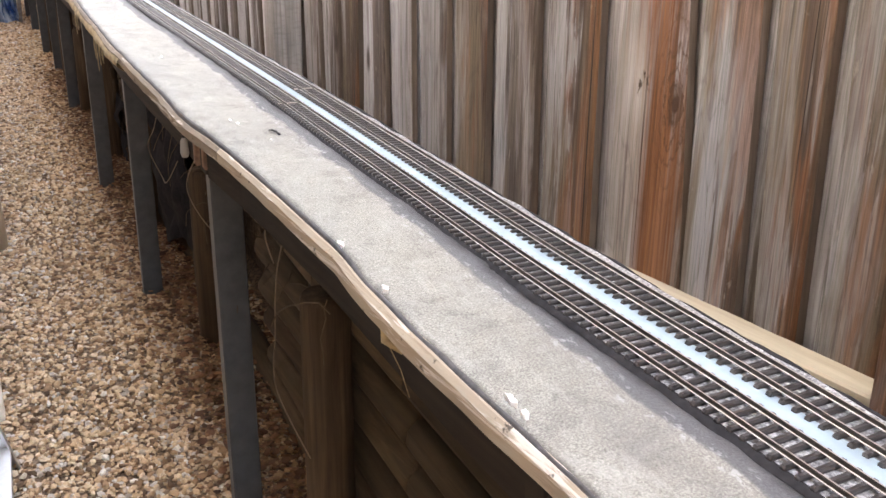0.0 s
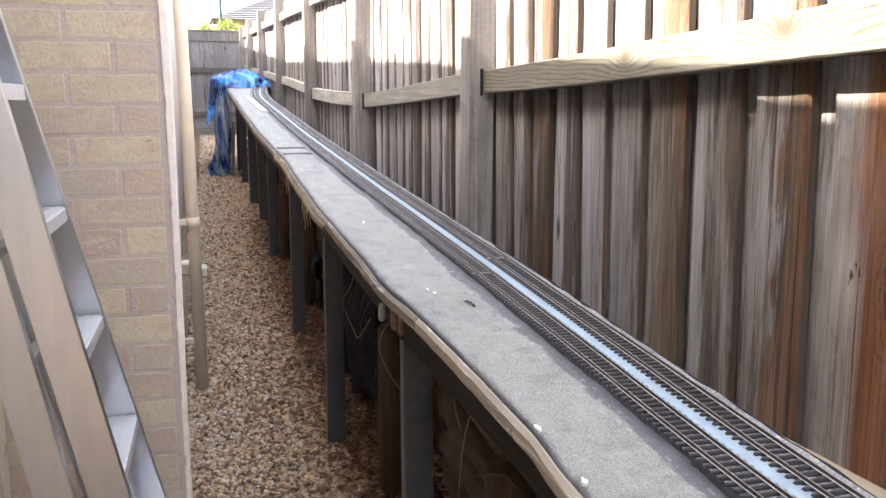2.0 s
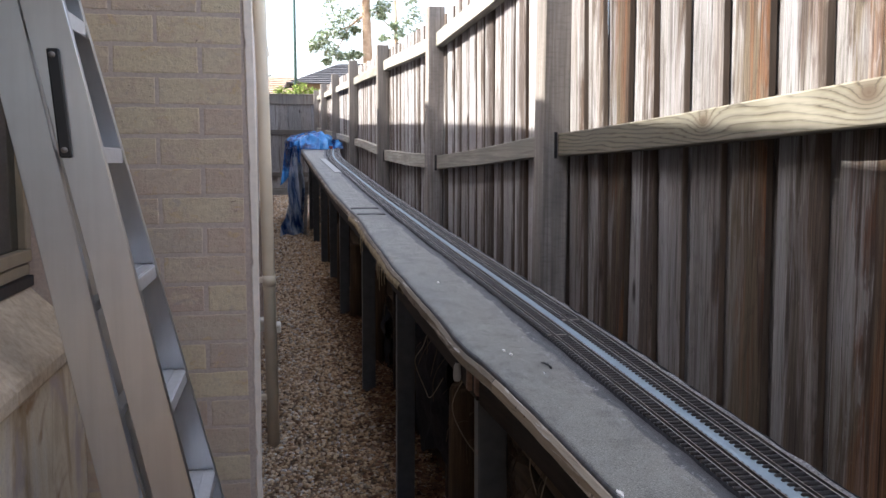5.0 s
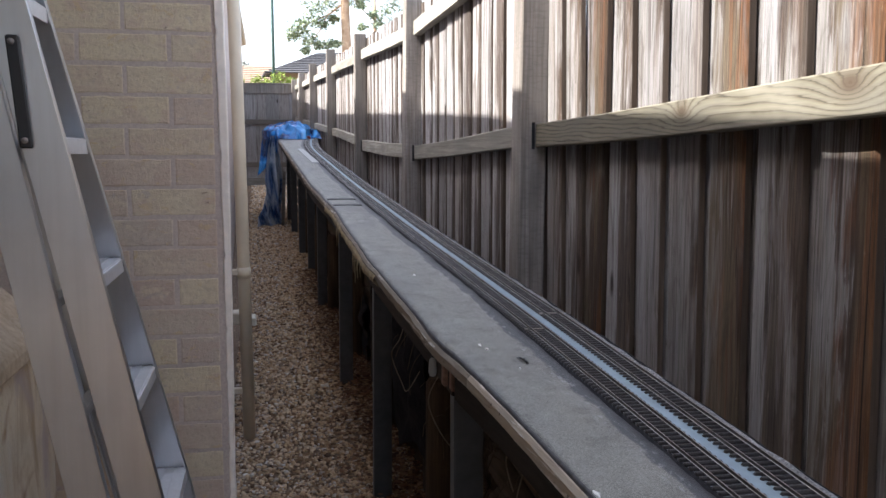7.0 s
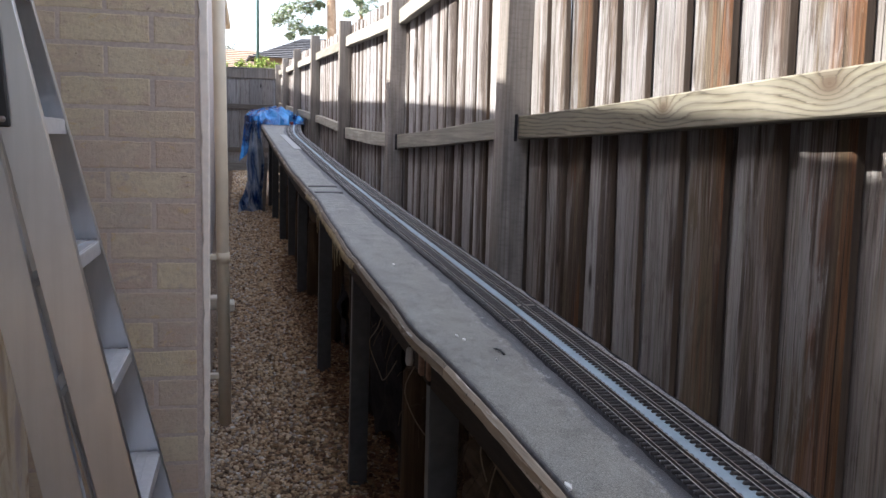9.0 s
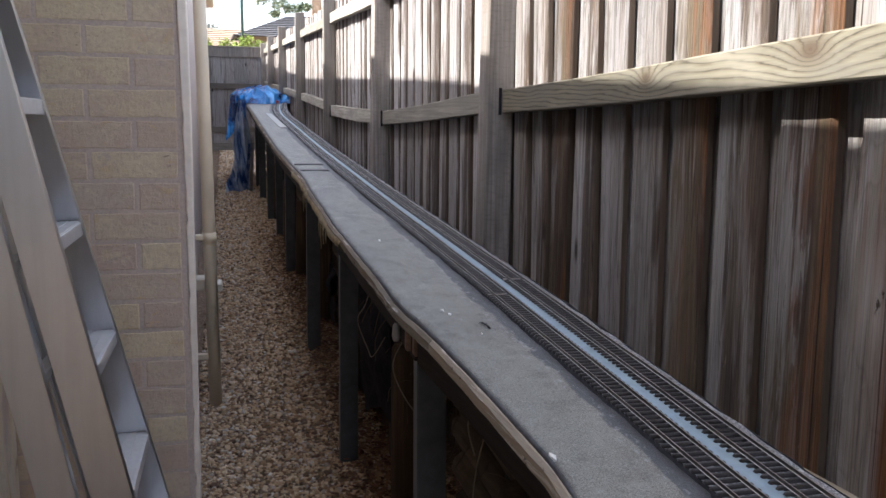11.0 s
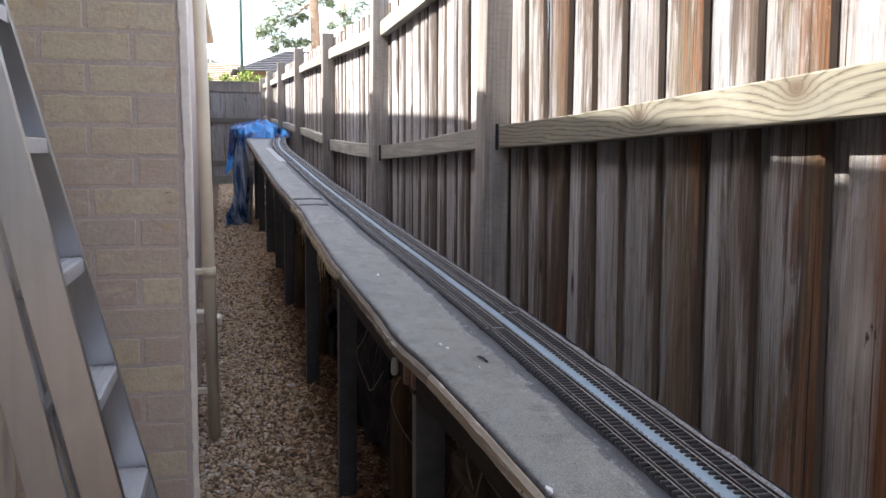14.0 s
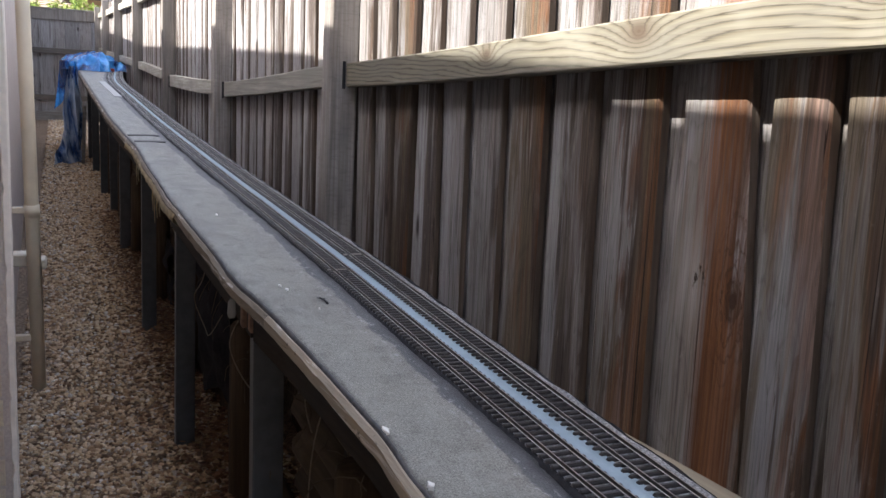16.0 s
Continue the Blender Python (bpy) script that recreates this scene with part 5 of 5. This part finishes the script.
def build_tarp():
    """A sheet heaped over the bench end, a blue flap at its outer corner and a silvery fall down to the gravel."""
    tarp = thing("tarpaulin", (0.3, 12.1, BENCH), "crumpled blue plastic tarpaulin draped over the end of the bench", "tarpaulin")
    ridge = [(0.02, 1.13), (0.10, 1.155), (0.20, 1.165), (0.32, 1.20), (0.46, 1.225), (0.58, 1.18), (0.70, 1.105), (0.80, 1.07)]

    def heap(u, v):
        x, y = 0.04 + 0.75 * u, 11.98 + 1.35 * v
        full = lerp(ridge, x)
        rise = min(1.0, v / 0.16) ** 0.6
        z = 1.066 + (full - 1.066) * rise
        c = crumple(Vector((x * 3.4 + y * 1.1, y * 1.5 - x, 3.0)))
        return (x + 0.03 * c, y - 0.10 * c + 0.07 * math.sin(x * 9 + 1.0), max(1.058, z + 0.07 * c * (0.15 + rise) - 0.025))

    bm = bmesh.new()
    sheet(bm, 70, 50, heap)
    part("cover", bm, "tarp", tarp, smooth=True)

    def flap(u, v):
        z = 1.15 - 0.55 * v * (1.0 - 0.55 * u)
        left = lerp([(0.60, -0.035), (0.74, -0.01), (0.93, 0.015), (1.13, 0.035), (1.2, 0.06)], z)
        x = left + (0.21 - left) * u
        c = crumple(Vector((x * 7, 3.0, z * 2.2)))
        return (x, 11.95 - 0.05 * abs(math.sin(u * 7 + z * 3)) + 0.035 * c - 0.02 * v + 0.16 * (1 - u), z + 0.012 * c)

    bm = bmesh.new()
    sheet(bm, 28, 40, flap)
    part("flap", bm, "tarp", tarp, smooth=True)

    def fall(u, v):
        z = 1.10 - 1.085 * v
        left = lerp([(0.0, -0.045), (0.12, -0.04), (0.2, 0.01), (0.39, 0.06), (0.58, 0.05), (0.9, 0.09), (1.1, 0.13)], z)
        right = lerp([(0.0, 0.24), (0.2, 0.235), (0.34, 0.255), (0.5, 0.268), (0.68, 0.255), (0.86, 0.235), (1.05, 0.222)], z)
        x = left + (right - left) * u
        c = crumple(Vector((x * 6, 8.0, z * 2.0)))
        pleat = abs(((u * 1.7 + z * 1.5 + 0.22 * math.sin(z * 5)) % 1.0) * 2 - 1)
        return (x + 0.008 * c, 11.93 - 0.16 * pleat + 0.05 * c + 0.08 * u - 0.05 * v, max(0.012, z + 0.01 * c))

    bm = bmesh.new()
    sheet(bm, 36, 80, fall)
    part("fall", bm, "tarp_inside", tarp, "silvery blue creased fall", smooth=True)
    return tarp


build_tarp()
board = thing("leaning_board", (0.25, 12.0, 0), "grey weathered board leaning under the bench end", "board")
box("plank", (0.235, 11.90, 0.0), (0.275, 11.925, 0.66), "backrail", board, 0.003, "", lambda c: (c.x + 0.05 * c.z, c.y + 0.1 * c.z, c.z))
panel = thing("white_sheet", (-0.15, 16.2, 0), "white sheet panel standing at the end of the path", "panel")
box("sheet", (-0.44, 16.2, 0.0), (-0.345, 16.23, 0.99), "trim", panel, 0.004)

# ---- small things on the bench ----
plate = thing("white_strip", (0.41, 8.9, BENCH), "flat white plastic strip lying on the felt", "plastic strip")
bm = bmesh.new()
add_box(bm, (0.385, 8.0, BENCH + 0.004), (0.44, 9.85, BENCH + 0.010), 0.001, lambda c: (c.x - 0.02 * (c.y - 8.9), c.y, c.z))
part("strip", bm, "ballast_strip_white", plate)
twig = thing("twig", (0.508, 2.645, BENCH), "short dark twig lying on the felt", "twig")
tube("stick", [(0.502, 2.668, BENCH + 0.005), (0.505, 2.655, BENCH + 0.008), (0.511, 2.645, BENCH + 0.006), (0.513, 2.632, BENCH + 0.004)], [0.0012, 0.0022, 0.0018, 0.0026], "black", twig, 6)
tube("side_shoot", [(0.506, 2.652, BENCH + 0.007), (0.514, 2.655, BENCH + 0.007)], 0.0012, "black", twig, 6)
for y, x, a, b in ((2.056, 0.430, 0.012, 0.004), (1.901, 0.431, 0.006, 0.004), (1.624, 0.447, 0.012, 0.004), (1.597, 0.446, 0.006, 0.003), (2.74, 0.458, 0.006, 0.003), (2.77, 0.450, 0.010, 0.0025), (2.60, 0.488, 0.003, 0.002), (3.52, 0.44, 0.010, 0.004)):
    ob = thing("paint_flake", (x, y, BENCH), "white paint flake lying on the felt edge", "paint flake", "paint flakes")
    bm = bmesh.new()
    ring = [bm.verts.new((x + b * math.cos(t) * rng.uniform(0.6, 1.2), y + a * math.sin(t) * rng.uniform(0.6, 1.2), BENCH + 0.004 + rng.uniform(0, 0.003))) for t in (2 * math.pi * k / 9 for k in range(9))]
    low = [bm.verts.new((v.co.x, v.co.y, BENCH - 0.001)) for v in ring]
    bm.faces.new(ring)
    for k in range(9):
        bm.faces.new((ring[k], low[k], low[(k + 1) % 9], ring[(k + 1) % 9]))
    part("chip", bm, "flake", ob)
for y in (5.22, 5.47):
    ob = box("felt_lap", (left_edge(y) + 0.012, y, BENCH + 0.001), (mid_line(y) - 0.10, y + 0.045, BENCH + 0.0075), "bitumen", bench, 0.002, "dark lapped felt joint")
stop = thing("buffer_stop", (0.6, 11.95, BENCH), "small dark red buffer stop at the covered track end", "buffer stop")
box("beam", (mid_line(11.95) - 0.07, 11.94, BENCH + 0.012), (mid_line(11.95) - 0.01, 11.955, BENCH + 0.045), "red", stop, 0.002)
box("frame", (mid_line(11.95) - 0.06, 11.955, BENCH + 0.004), (mid_line(11.95) - 0.02, 11.99, BENCH + 0.03), "black", stop, 0.002)

# ---- under the bench edge ----
clamp = thing("hanging_connector", (0.39, 2.97, 0.94), "white plug and rusty blocks hanging under the bench edge", "connector")
xh = left_edge(2.97) + 0.020
tube("strap", [(xh, 2.97, 1.012), (xh, 2.97, 0.965)], 0.003, "black", clamp, 6)
bm = bmesh.new()
add_tube(bm, [(xh, 2.97, 0.972), (xh, 2.97, 0.965), (xh, 2.97, 0.938), (xh, 2.97, 0.929)], [0.004, 0.008, 0.010, 0.007], 12)
part("plug", bm, "ballast_strip_white", clamp, "white plastic plug", smooth=True)
box("block", (xh + 0.002, 2.86, 0.938), (xh + 0.022, 2.88, 1.0), "block", clamp, 0.003, "rusty brown block")
box("block", (xh + 0.010, 2.81, 0.942), (xh + 0.034, 2.835, 1.0), "block", clamp, 0.003, "rusty brown block")
for y, x, drop in ((4.0, 0.335, 0.05), (4.07, 0.335, 0.08), (3.92, 0.335, 0.03), (4.15, 0.335, 0.055), (4.72, 0.335, 0.045), (4.8, 0.335, 0.07)):
    ob = thing("foam_drip", (x, y, 1.0), "dried yellow foam drip hanging from the bench edge", "foam drip", "foam drips")
    tube("drip", [(left_edge(y) - 0.013, y, BENCH - 0.03), (left_edge(y) - 0.016, y, BENCH - 0.06), (left_edge(y) - 0.014, y + 0.004, BENCH - 0.05 - drop)], [0.004, 0.0025, 0.0012], "pu", ob, 7)
ob = thing("foam_drip", (0.42, 1.87, 1.0), "dried yellow foam drip hanging from the bench edge", "foam drip", "foam drips")
xe = left_edge(1.865)
tube("drip", [(xe - 0.002, 1.875, BENCH - 0.032), (xe - 0.004, 1.868, BENCH - 0.046), (xe + 0.008, 1.845, BENCH - 0.054)], [0.005, 0.006, 0.002], "pu", ob, 7)
tube("strand", [(xe - 0.002, 1.862, BENCH - 0.05), (xe + 0.006, 1.845, BENCH - 0.075), (xe + 0.004, 1.815, BENCH - 0.095)], 0.0007, "pu", ob, 5)
for pts in (
    [(0.45, 3.70, 0.90), (0.44, 3.80, 0.79), (0.45, 4.06, 0.66), (0.47, 3.95, 0.59), (0.46, 3.78, 0.62), (0.48, 3.66, 0.72)],
    [(0.47, 3.18, 0.90), (0.44, 3.28, 0.78), (0.45, 3.30, 0.71), (0.47, 3.16, 0.68), (0.49, 3.06, 0.71)],
    [(0.52, 2.60, 0.92), (0.50, 2.66, 0.76), (0.51, 2.74, 0.58), (0.50, 2.72, 0.46), (0.53, 2.58, 0.36)],
    [(0.50, 2.66, 0.91), (0.49, 2.70, 0.83), (0.50, 2.68, 0.77)],
):
    ob = thing("loose_wire", pts[0], "thin brown wire looping down under the bench", "wire", "loose wires")
    curve = [Vector(p) for p in pts]
    smooth = []
    for i in range(len(curve) - 1):
        p0, p1, p2, p3 = curve[max(i - 1, 0)], curve[i], curve[i + 1], curve[min(i + 2, len(curve) - 1)]
        for k in range(6):
            u = k / 6
            smooth.append(0.5 * (2 * p1 + (p2 - p0) * u + (2 * p0 - 5 * p1 + 4 * p2 - p3) * u * u + (3 * p1 - p0 - 3 * p2 + p3) * u ** 3))
    smooth.append(curve[-1])
    tube("strand", smooth, 0.0016, "wire", ob, 5)

# crumpled matt black sheets that blacken the openings over the washed-out logs
for y0, y1, top, low in ((4.15, 5.05, 0.66, 0.05), (5.95, 6.9, 0.40, 0.02)):
    ob = thing("black_sheet", (0.58, y0, low), "crumpled matt black sheet hanging behind the bench legs", "plastic sheet", "plastic sheets")
    bm = bmesh.new()
    sheet(bm, 24, 18, lambda u, v: (0.575 + 0.035 * crumple(Vector((u * 2.2, v * 1.8, y0))), y0 + (y1 - y0) * u + 0.02 * crumple(Vector((v * 2, u, y0 + 4))), top + (low - top) * v * (0.85 + 0.15 * math.sin(u * 5 + y0)) - 0.05 * abs(u - 0.5)))
    part("film", bm, "rubber", ob, smooth=True)

# dry roots and grass hanging from the washed-out bank
verts_bm = bmesh.new()
r = random.Random(77)
for n in range(48):
    y = r.choice((r.uniform(2.3, 3.3), r.uniform(3.3, 5.2)))
    x, z = r.uniform(0.50, 0.70), r.uniform(0.62, 0.80)
    way = Vector((r.uniform(-0.7, 0.2), r.uniform(-1, 1), r.uniform(-0.2, 0.5)))
    p = Vector((x, y, z))
    line = [p.copy()]
    for k in range(6):
        way += Vector((r.uniform(-0.5, 0.5), r.uniform(-0.6, 0.6), r.uniform(-0.75, 0.1)))
        p = p + way.normalized() * r.uniform(0.015, 0.04)
        p.x, p.z = min(max(p.x, 0.47), 0.72), max(p.z, 0.03)
        line.append(p.copy())
    add_tube(verts_bm, line, r.uniform(0.0008, 0.0018), 4)
roots = part("dry_roots", verts_bm, "straw", None)
tagged(roots, "dry straw-coloured roots and grass hanging over the logs", "dry roots", kind="stuff")

# ---- beyond the fences ----
def leaf_cloud(name, centres, count, size, mat, parent, seed, droop=0.4):
    """Many small leaves gathered round uneven centres, in one mesh."""
    r = random.Random(seed)
    verts, faces = [], []
    for _ in range(count):
        cx, cy, cz, rad = r.choice(centres)
        d = Vector((r.gauss(0, 1), r.gauss(0, 1), r.gauss(0, 0.8)))
        d = d.normalized() * rad * r.random() ** 0.5
        p = Vector((cx, cy, cz)) + d
        a = Vector((r.gauss(0, 1), r.gauss(0, 1), r.gauss(-droop, 0.6))).normalized()
        b = a.orthogonal().normalized()
        b.rotate(Euler((r.uniform(0, 6), r.uniform(0, 6), r.uniform(0, 6))))
        s = size * r.uniform(0.6, 1.4)
        k = len(verts)
        verts += [p, p + a * s * 0.5 + b * s * 0.16, p + a * s, p + a * s * 0.5 - b * s * 0.16]
        faces.append((k, k + 1, k + 2, k + 3))
    return under(new(name, mesh_of(name, verts, faces, mat)), parent)


tree = thing("gum_tree", (3.25, 31, 0), "tall smooth-barked gum tree beyond the fence", "tree")
tube("trunk", [(3.05, 31, -0.1), (3.2, 31, 3.0), (3.15, 31, 5.0), (3.3, 31, 8.0), (3.2, 31, 11)], [0.26, 0.17, 0.14, 0.13, 0.10], "bark", tree, 12)
tube("limb", [(3.13, 31, 4.68), (2.63, 31, 4.28), (1.96, 31, 3.97), (1.54, 31, 3.68)], [0.05, 0.035, 0.025, 0.01], "bark", tree, 7)
tube("limb", [(2.58, 31, 4.26), (2.3, 31, 3.71), (1.92, 31, 3.22)], [0.03, 0.02, 0.01], "bark", tree, 7)
tube("limb", [(3.25, 31, 5.44), (3.68, 31, 5.74), (4.21, 31, 5.58)], [0.07, 0.05, 0.02], "bark", tree, 7)
tube("limb", [(3.15, 31, 5.8), (2.58, 31, 5.86), (2.11, 31, 5.93)], [0.07, 0.05, 0.02], "bark", tree, 7)
spots = [(1.54, 30.7, 3.79, 0.31), (1.92, 30.7, 4.02, 0.39), (1.92, 30.7, 3.46, 0.33), (2.26, 30.7, 3.28, 0.16), (1.82, 30.9, 3.11, 0.12), (2.15, 30.8, 4.45, 0.43), (2.63, 31.0, 4.66, 0.43), (2.64, 30.7, 3.33, 0.18), (1.41, 30.9, 3.58, 0.22), (2.39, 30.9, 3.99, 0.24), (2.77, 30.9, 4.15, 0.14), (2.87, 30.7, 3.35, 0.1), (3.54, 30.9, 4.8, 0.26), (3.78, 31.0, 5.0, 0.31), (1.92, 30.7, 5.09, 0.51), (2.77, 30.9, 5.41, 0.61), (3.25, 30.7, 5.9, 0.71), (4.01, 30.7, 5.57, 0.61), (2.3, 30.7, 5.94, 0.61)]
leaf_cloud("crown", spots, 5200, 0.15, "leaf", tree, 21)
tree2 = thing("slender_tree", (5.0, 38, 0), "slender dark tree beyond the fence", "tree")
tube("trunk", [(5.19, 38, -0.1), (5.13, 38, 4.54), (5.06, 38, 7.44)], [0.10, 0.075, 0.05], "bark", tree2, 8)
tube("limb", [(5.14, 38, 4.71), (4.6, 38, 5.16), (4.18, 38, 5.6)], [0.03, 0.025, 0.012], "bark", tree2, 6)
leaf_cloud("crown", [(5.2, 37.7, 4.64, 0.32), (5.56, 37.9, 5.09, 0.35), (5.94, 37.9, 5.4, 0.42), (6.04, 37.9, 4.7, 0.27), (5.0, 37.7, 4.98, 0.2), (4.6, 37.9, 4.46, 0.17), (5.67, 37.7, 5.97, 0.5), (5.07, 37.9, 6.63, 0.62), (4.54, 37.8, 5.33, 0.15)], 2000, 0.17, "leaf", tree2, 22)
pole = thing("street_pole", (0.7, 28, 0), "thin dark green metal pole beyond the back fence", "pole")
tube("shaft", [(0.72, 28, -0.1), (0.70, 28, 4.0), (0.69, 28, 9.0)], [0.05, 0.045, 0.04], "green_metal", pole, 10)
bush = thing("bush", (0.6, 19.6, 0), "bright green bush showing above the back fence", "bush")
tube("stem", [(0.6, 19.6, -0.1), (0.6, 19.6, 1.5)], [0.03, 0.02], "bark", bush, 6)
leaf_cloud("crown", [(0.55, 19.5, 1.92, 0.16), (0.15, 19.6, 1.86, 0.14), (0.8, 19.5, 1.84, 0.14), (0.35, 19.6, 1.80, 0.15), (-0.2, 19.6, 1.84, 0.12), (1.0, 19.6, 1.8, 0.14)], 1500, 0.07, "bush", bush, 23, -0.5)
hill = thing("neighbour_house", (2.6, 36, 0), "neighbouring house with a dark tiled hip roof", "house")
box("wall", (0.9, 34.5, 0), (8.0, 42, 2.45), "render", hill, 0)


def tiled_slope(name, eave_a, eave_b, ridge_b, ridge_a, rows, mat, parent):
    """A roof slope laid in overlapping courses of tiles."""
    A, B, C, D = (Vector(v) for v in (eave_a, eave_b, ridge_b, ridge_a))
    up = (B - A).cross(D - A).normalized()
    if up.z < 0:
        up = -up
    base = None
    for k in range(rows):
        bm = bmesh.new()
        u0, u1 = k / rows, (k + 1.15) / rows
        p, q = A.lerp(D, u0), B.lerp(C, u0)
        r, s = B.lerp(C, min(u1, 1)), A.lerp(D, min(u1, 1))
        lo = [p, q, q + up * 0.05, p + up * 0.05]
        hi = [s, r]
        v = [bm.verts.new(w) for w in lo + hi]
        for f4 in ((0, 1, 2, 3), (3, 2, 5, 4)):
            bm.faces.new([v[i] for i in f4])
        ob = part(name if base is None else "tile_course", bm, mat, parent if base is None else base)
        base = base or ob
    return base


tiled_slope("roof", (0.55, 34.0, 2.42), (8.6, 34.0, 2.42), (6.2, 38.0, 3.5), (2.75, 37.0, 3.3), 12, "roof", hill)
tiled_slope("roof", (0.55, 42.0, 2.42), (0.55, 34.0, 2.42), (2.75, 37.0, 3.3), (2.75, 39.5, 3.3), 12, "roof", hill)
tiled_slope("roof", (8.6, 42.0, 2.42), (0.55, 42.0, 2.42), (2.75, 39.5, 3.3), (6.2, 39.0, 3.5), 12, "roof", hill)
far = thing("distant_house", (-1.5, 52, 0), "distant house with a pale terracotta roof", "house")
box("wall", (-4.7, 50.5, 0), (2.7, 57, 2.2), "render", far, 0)
tiled_slope("roof", (-5.1, 50.0, 2.2), (3.2, 50.0, 2.2), (1.1, 54.0, 3.3), (-2.7, 54.0, 3.3), 10, "farroof", far)
tiled_slope("roof", (3.2, 50.0, 2.2), (3.2, 58.0, 2.2), (1.1, 54.5, 3.3), (1.1, 54.0, 3.3), 10, "farroof", far)

woods = thing("distant_trees", (-1.0, 90, 0), "hazy grey-green distant trees on a rise", "trees", "", "stuff")
leaf_cloud("crowns", [(-5.0, 90, 3.6, 1.6), (-3.6, 90, 4.0, 1.4), (-2.3, 90, 3.9, 1.3), (-1.2, 90, 4.2, 1.0), (-0.4, 90, 4.0, 0.9), (0.4, 90, 3.6, 0.8), (1.4, 90, 3.2, 0.8)], 2600, 0.6, "hazyleaf", woods, 24)

# ---- the site climbs gently along the path, and swings a little towards the house ----
LEVEL = {window, ladder}
SWUNG = {fence.name, wall.name, "soil_bank", "soil_face", "bank_litter", "leaf_litter", "dry_roots"}
FAR = {tree, tree2, pole, bush, hill, far, woods}


def settle(ob, swing):
    def shift(x, y, z):
        dx = SWING * max(0.0, y - 3.7) if swing == 1 else -0.0097 * (y - 1) if swing == 2 else 0.0
        return x + dx, y, z + RISE * (y - 1.0)

    if ob.location.length > 1e-6:
        ob.location = shift(*ob.location)
        return
    me = ob.data
    co = np.empty(len(me.vertices) * 3, dtype=np.float32)
    me.vertices.foreach_get("co", co)
    co = co.reshape(-1, 3)
    co[:, 2] += RISE * (co[:, 1] - 1.0)
    if swing == 1:
        co[:, 0] += SWING * np.maximum(0.0, co[:, 1] - 3.7)
    elif swing == 2:
        co[:, 0] -= 0.0097 * (co[:, 1] - 1.0)
    me.vertices.foreach_set("co", co.ravel())
    me.update()


for ob in list(scene.objects):
    if ob.type != "MESH":
        continue
    top = ob
    while top.parent is not None:
        top = top.parent
    if top in LEVEL or ob.name.startswith("brick"):
        continue
    settle(ob, 1 if top.name in SWUNG else 2 if top in FAR else 0)
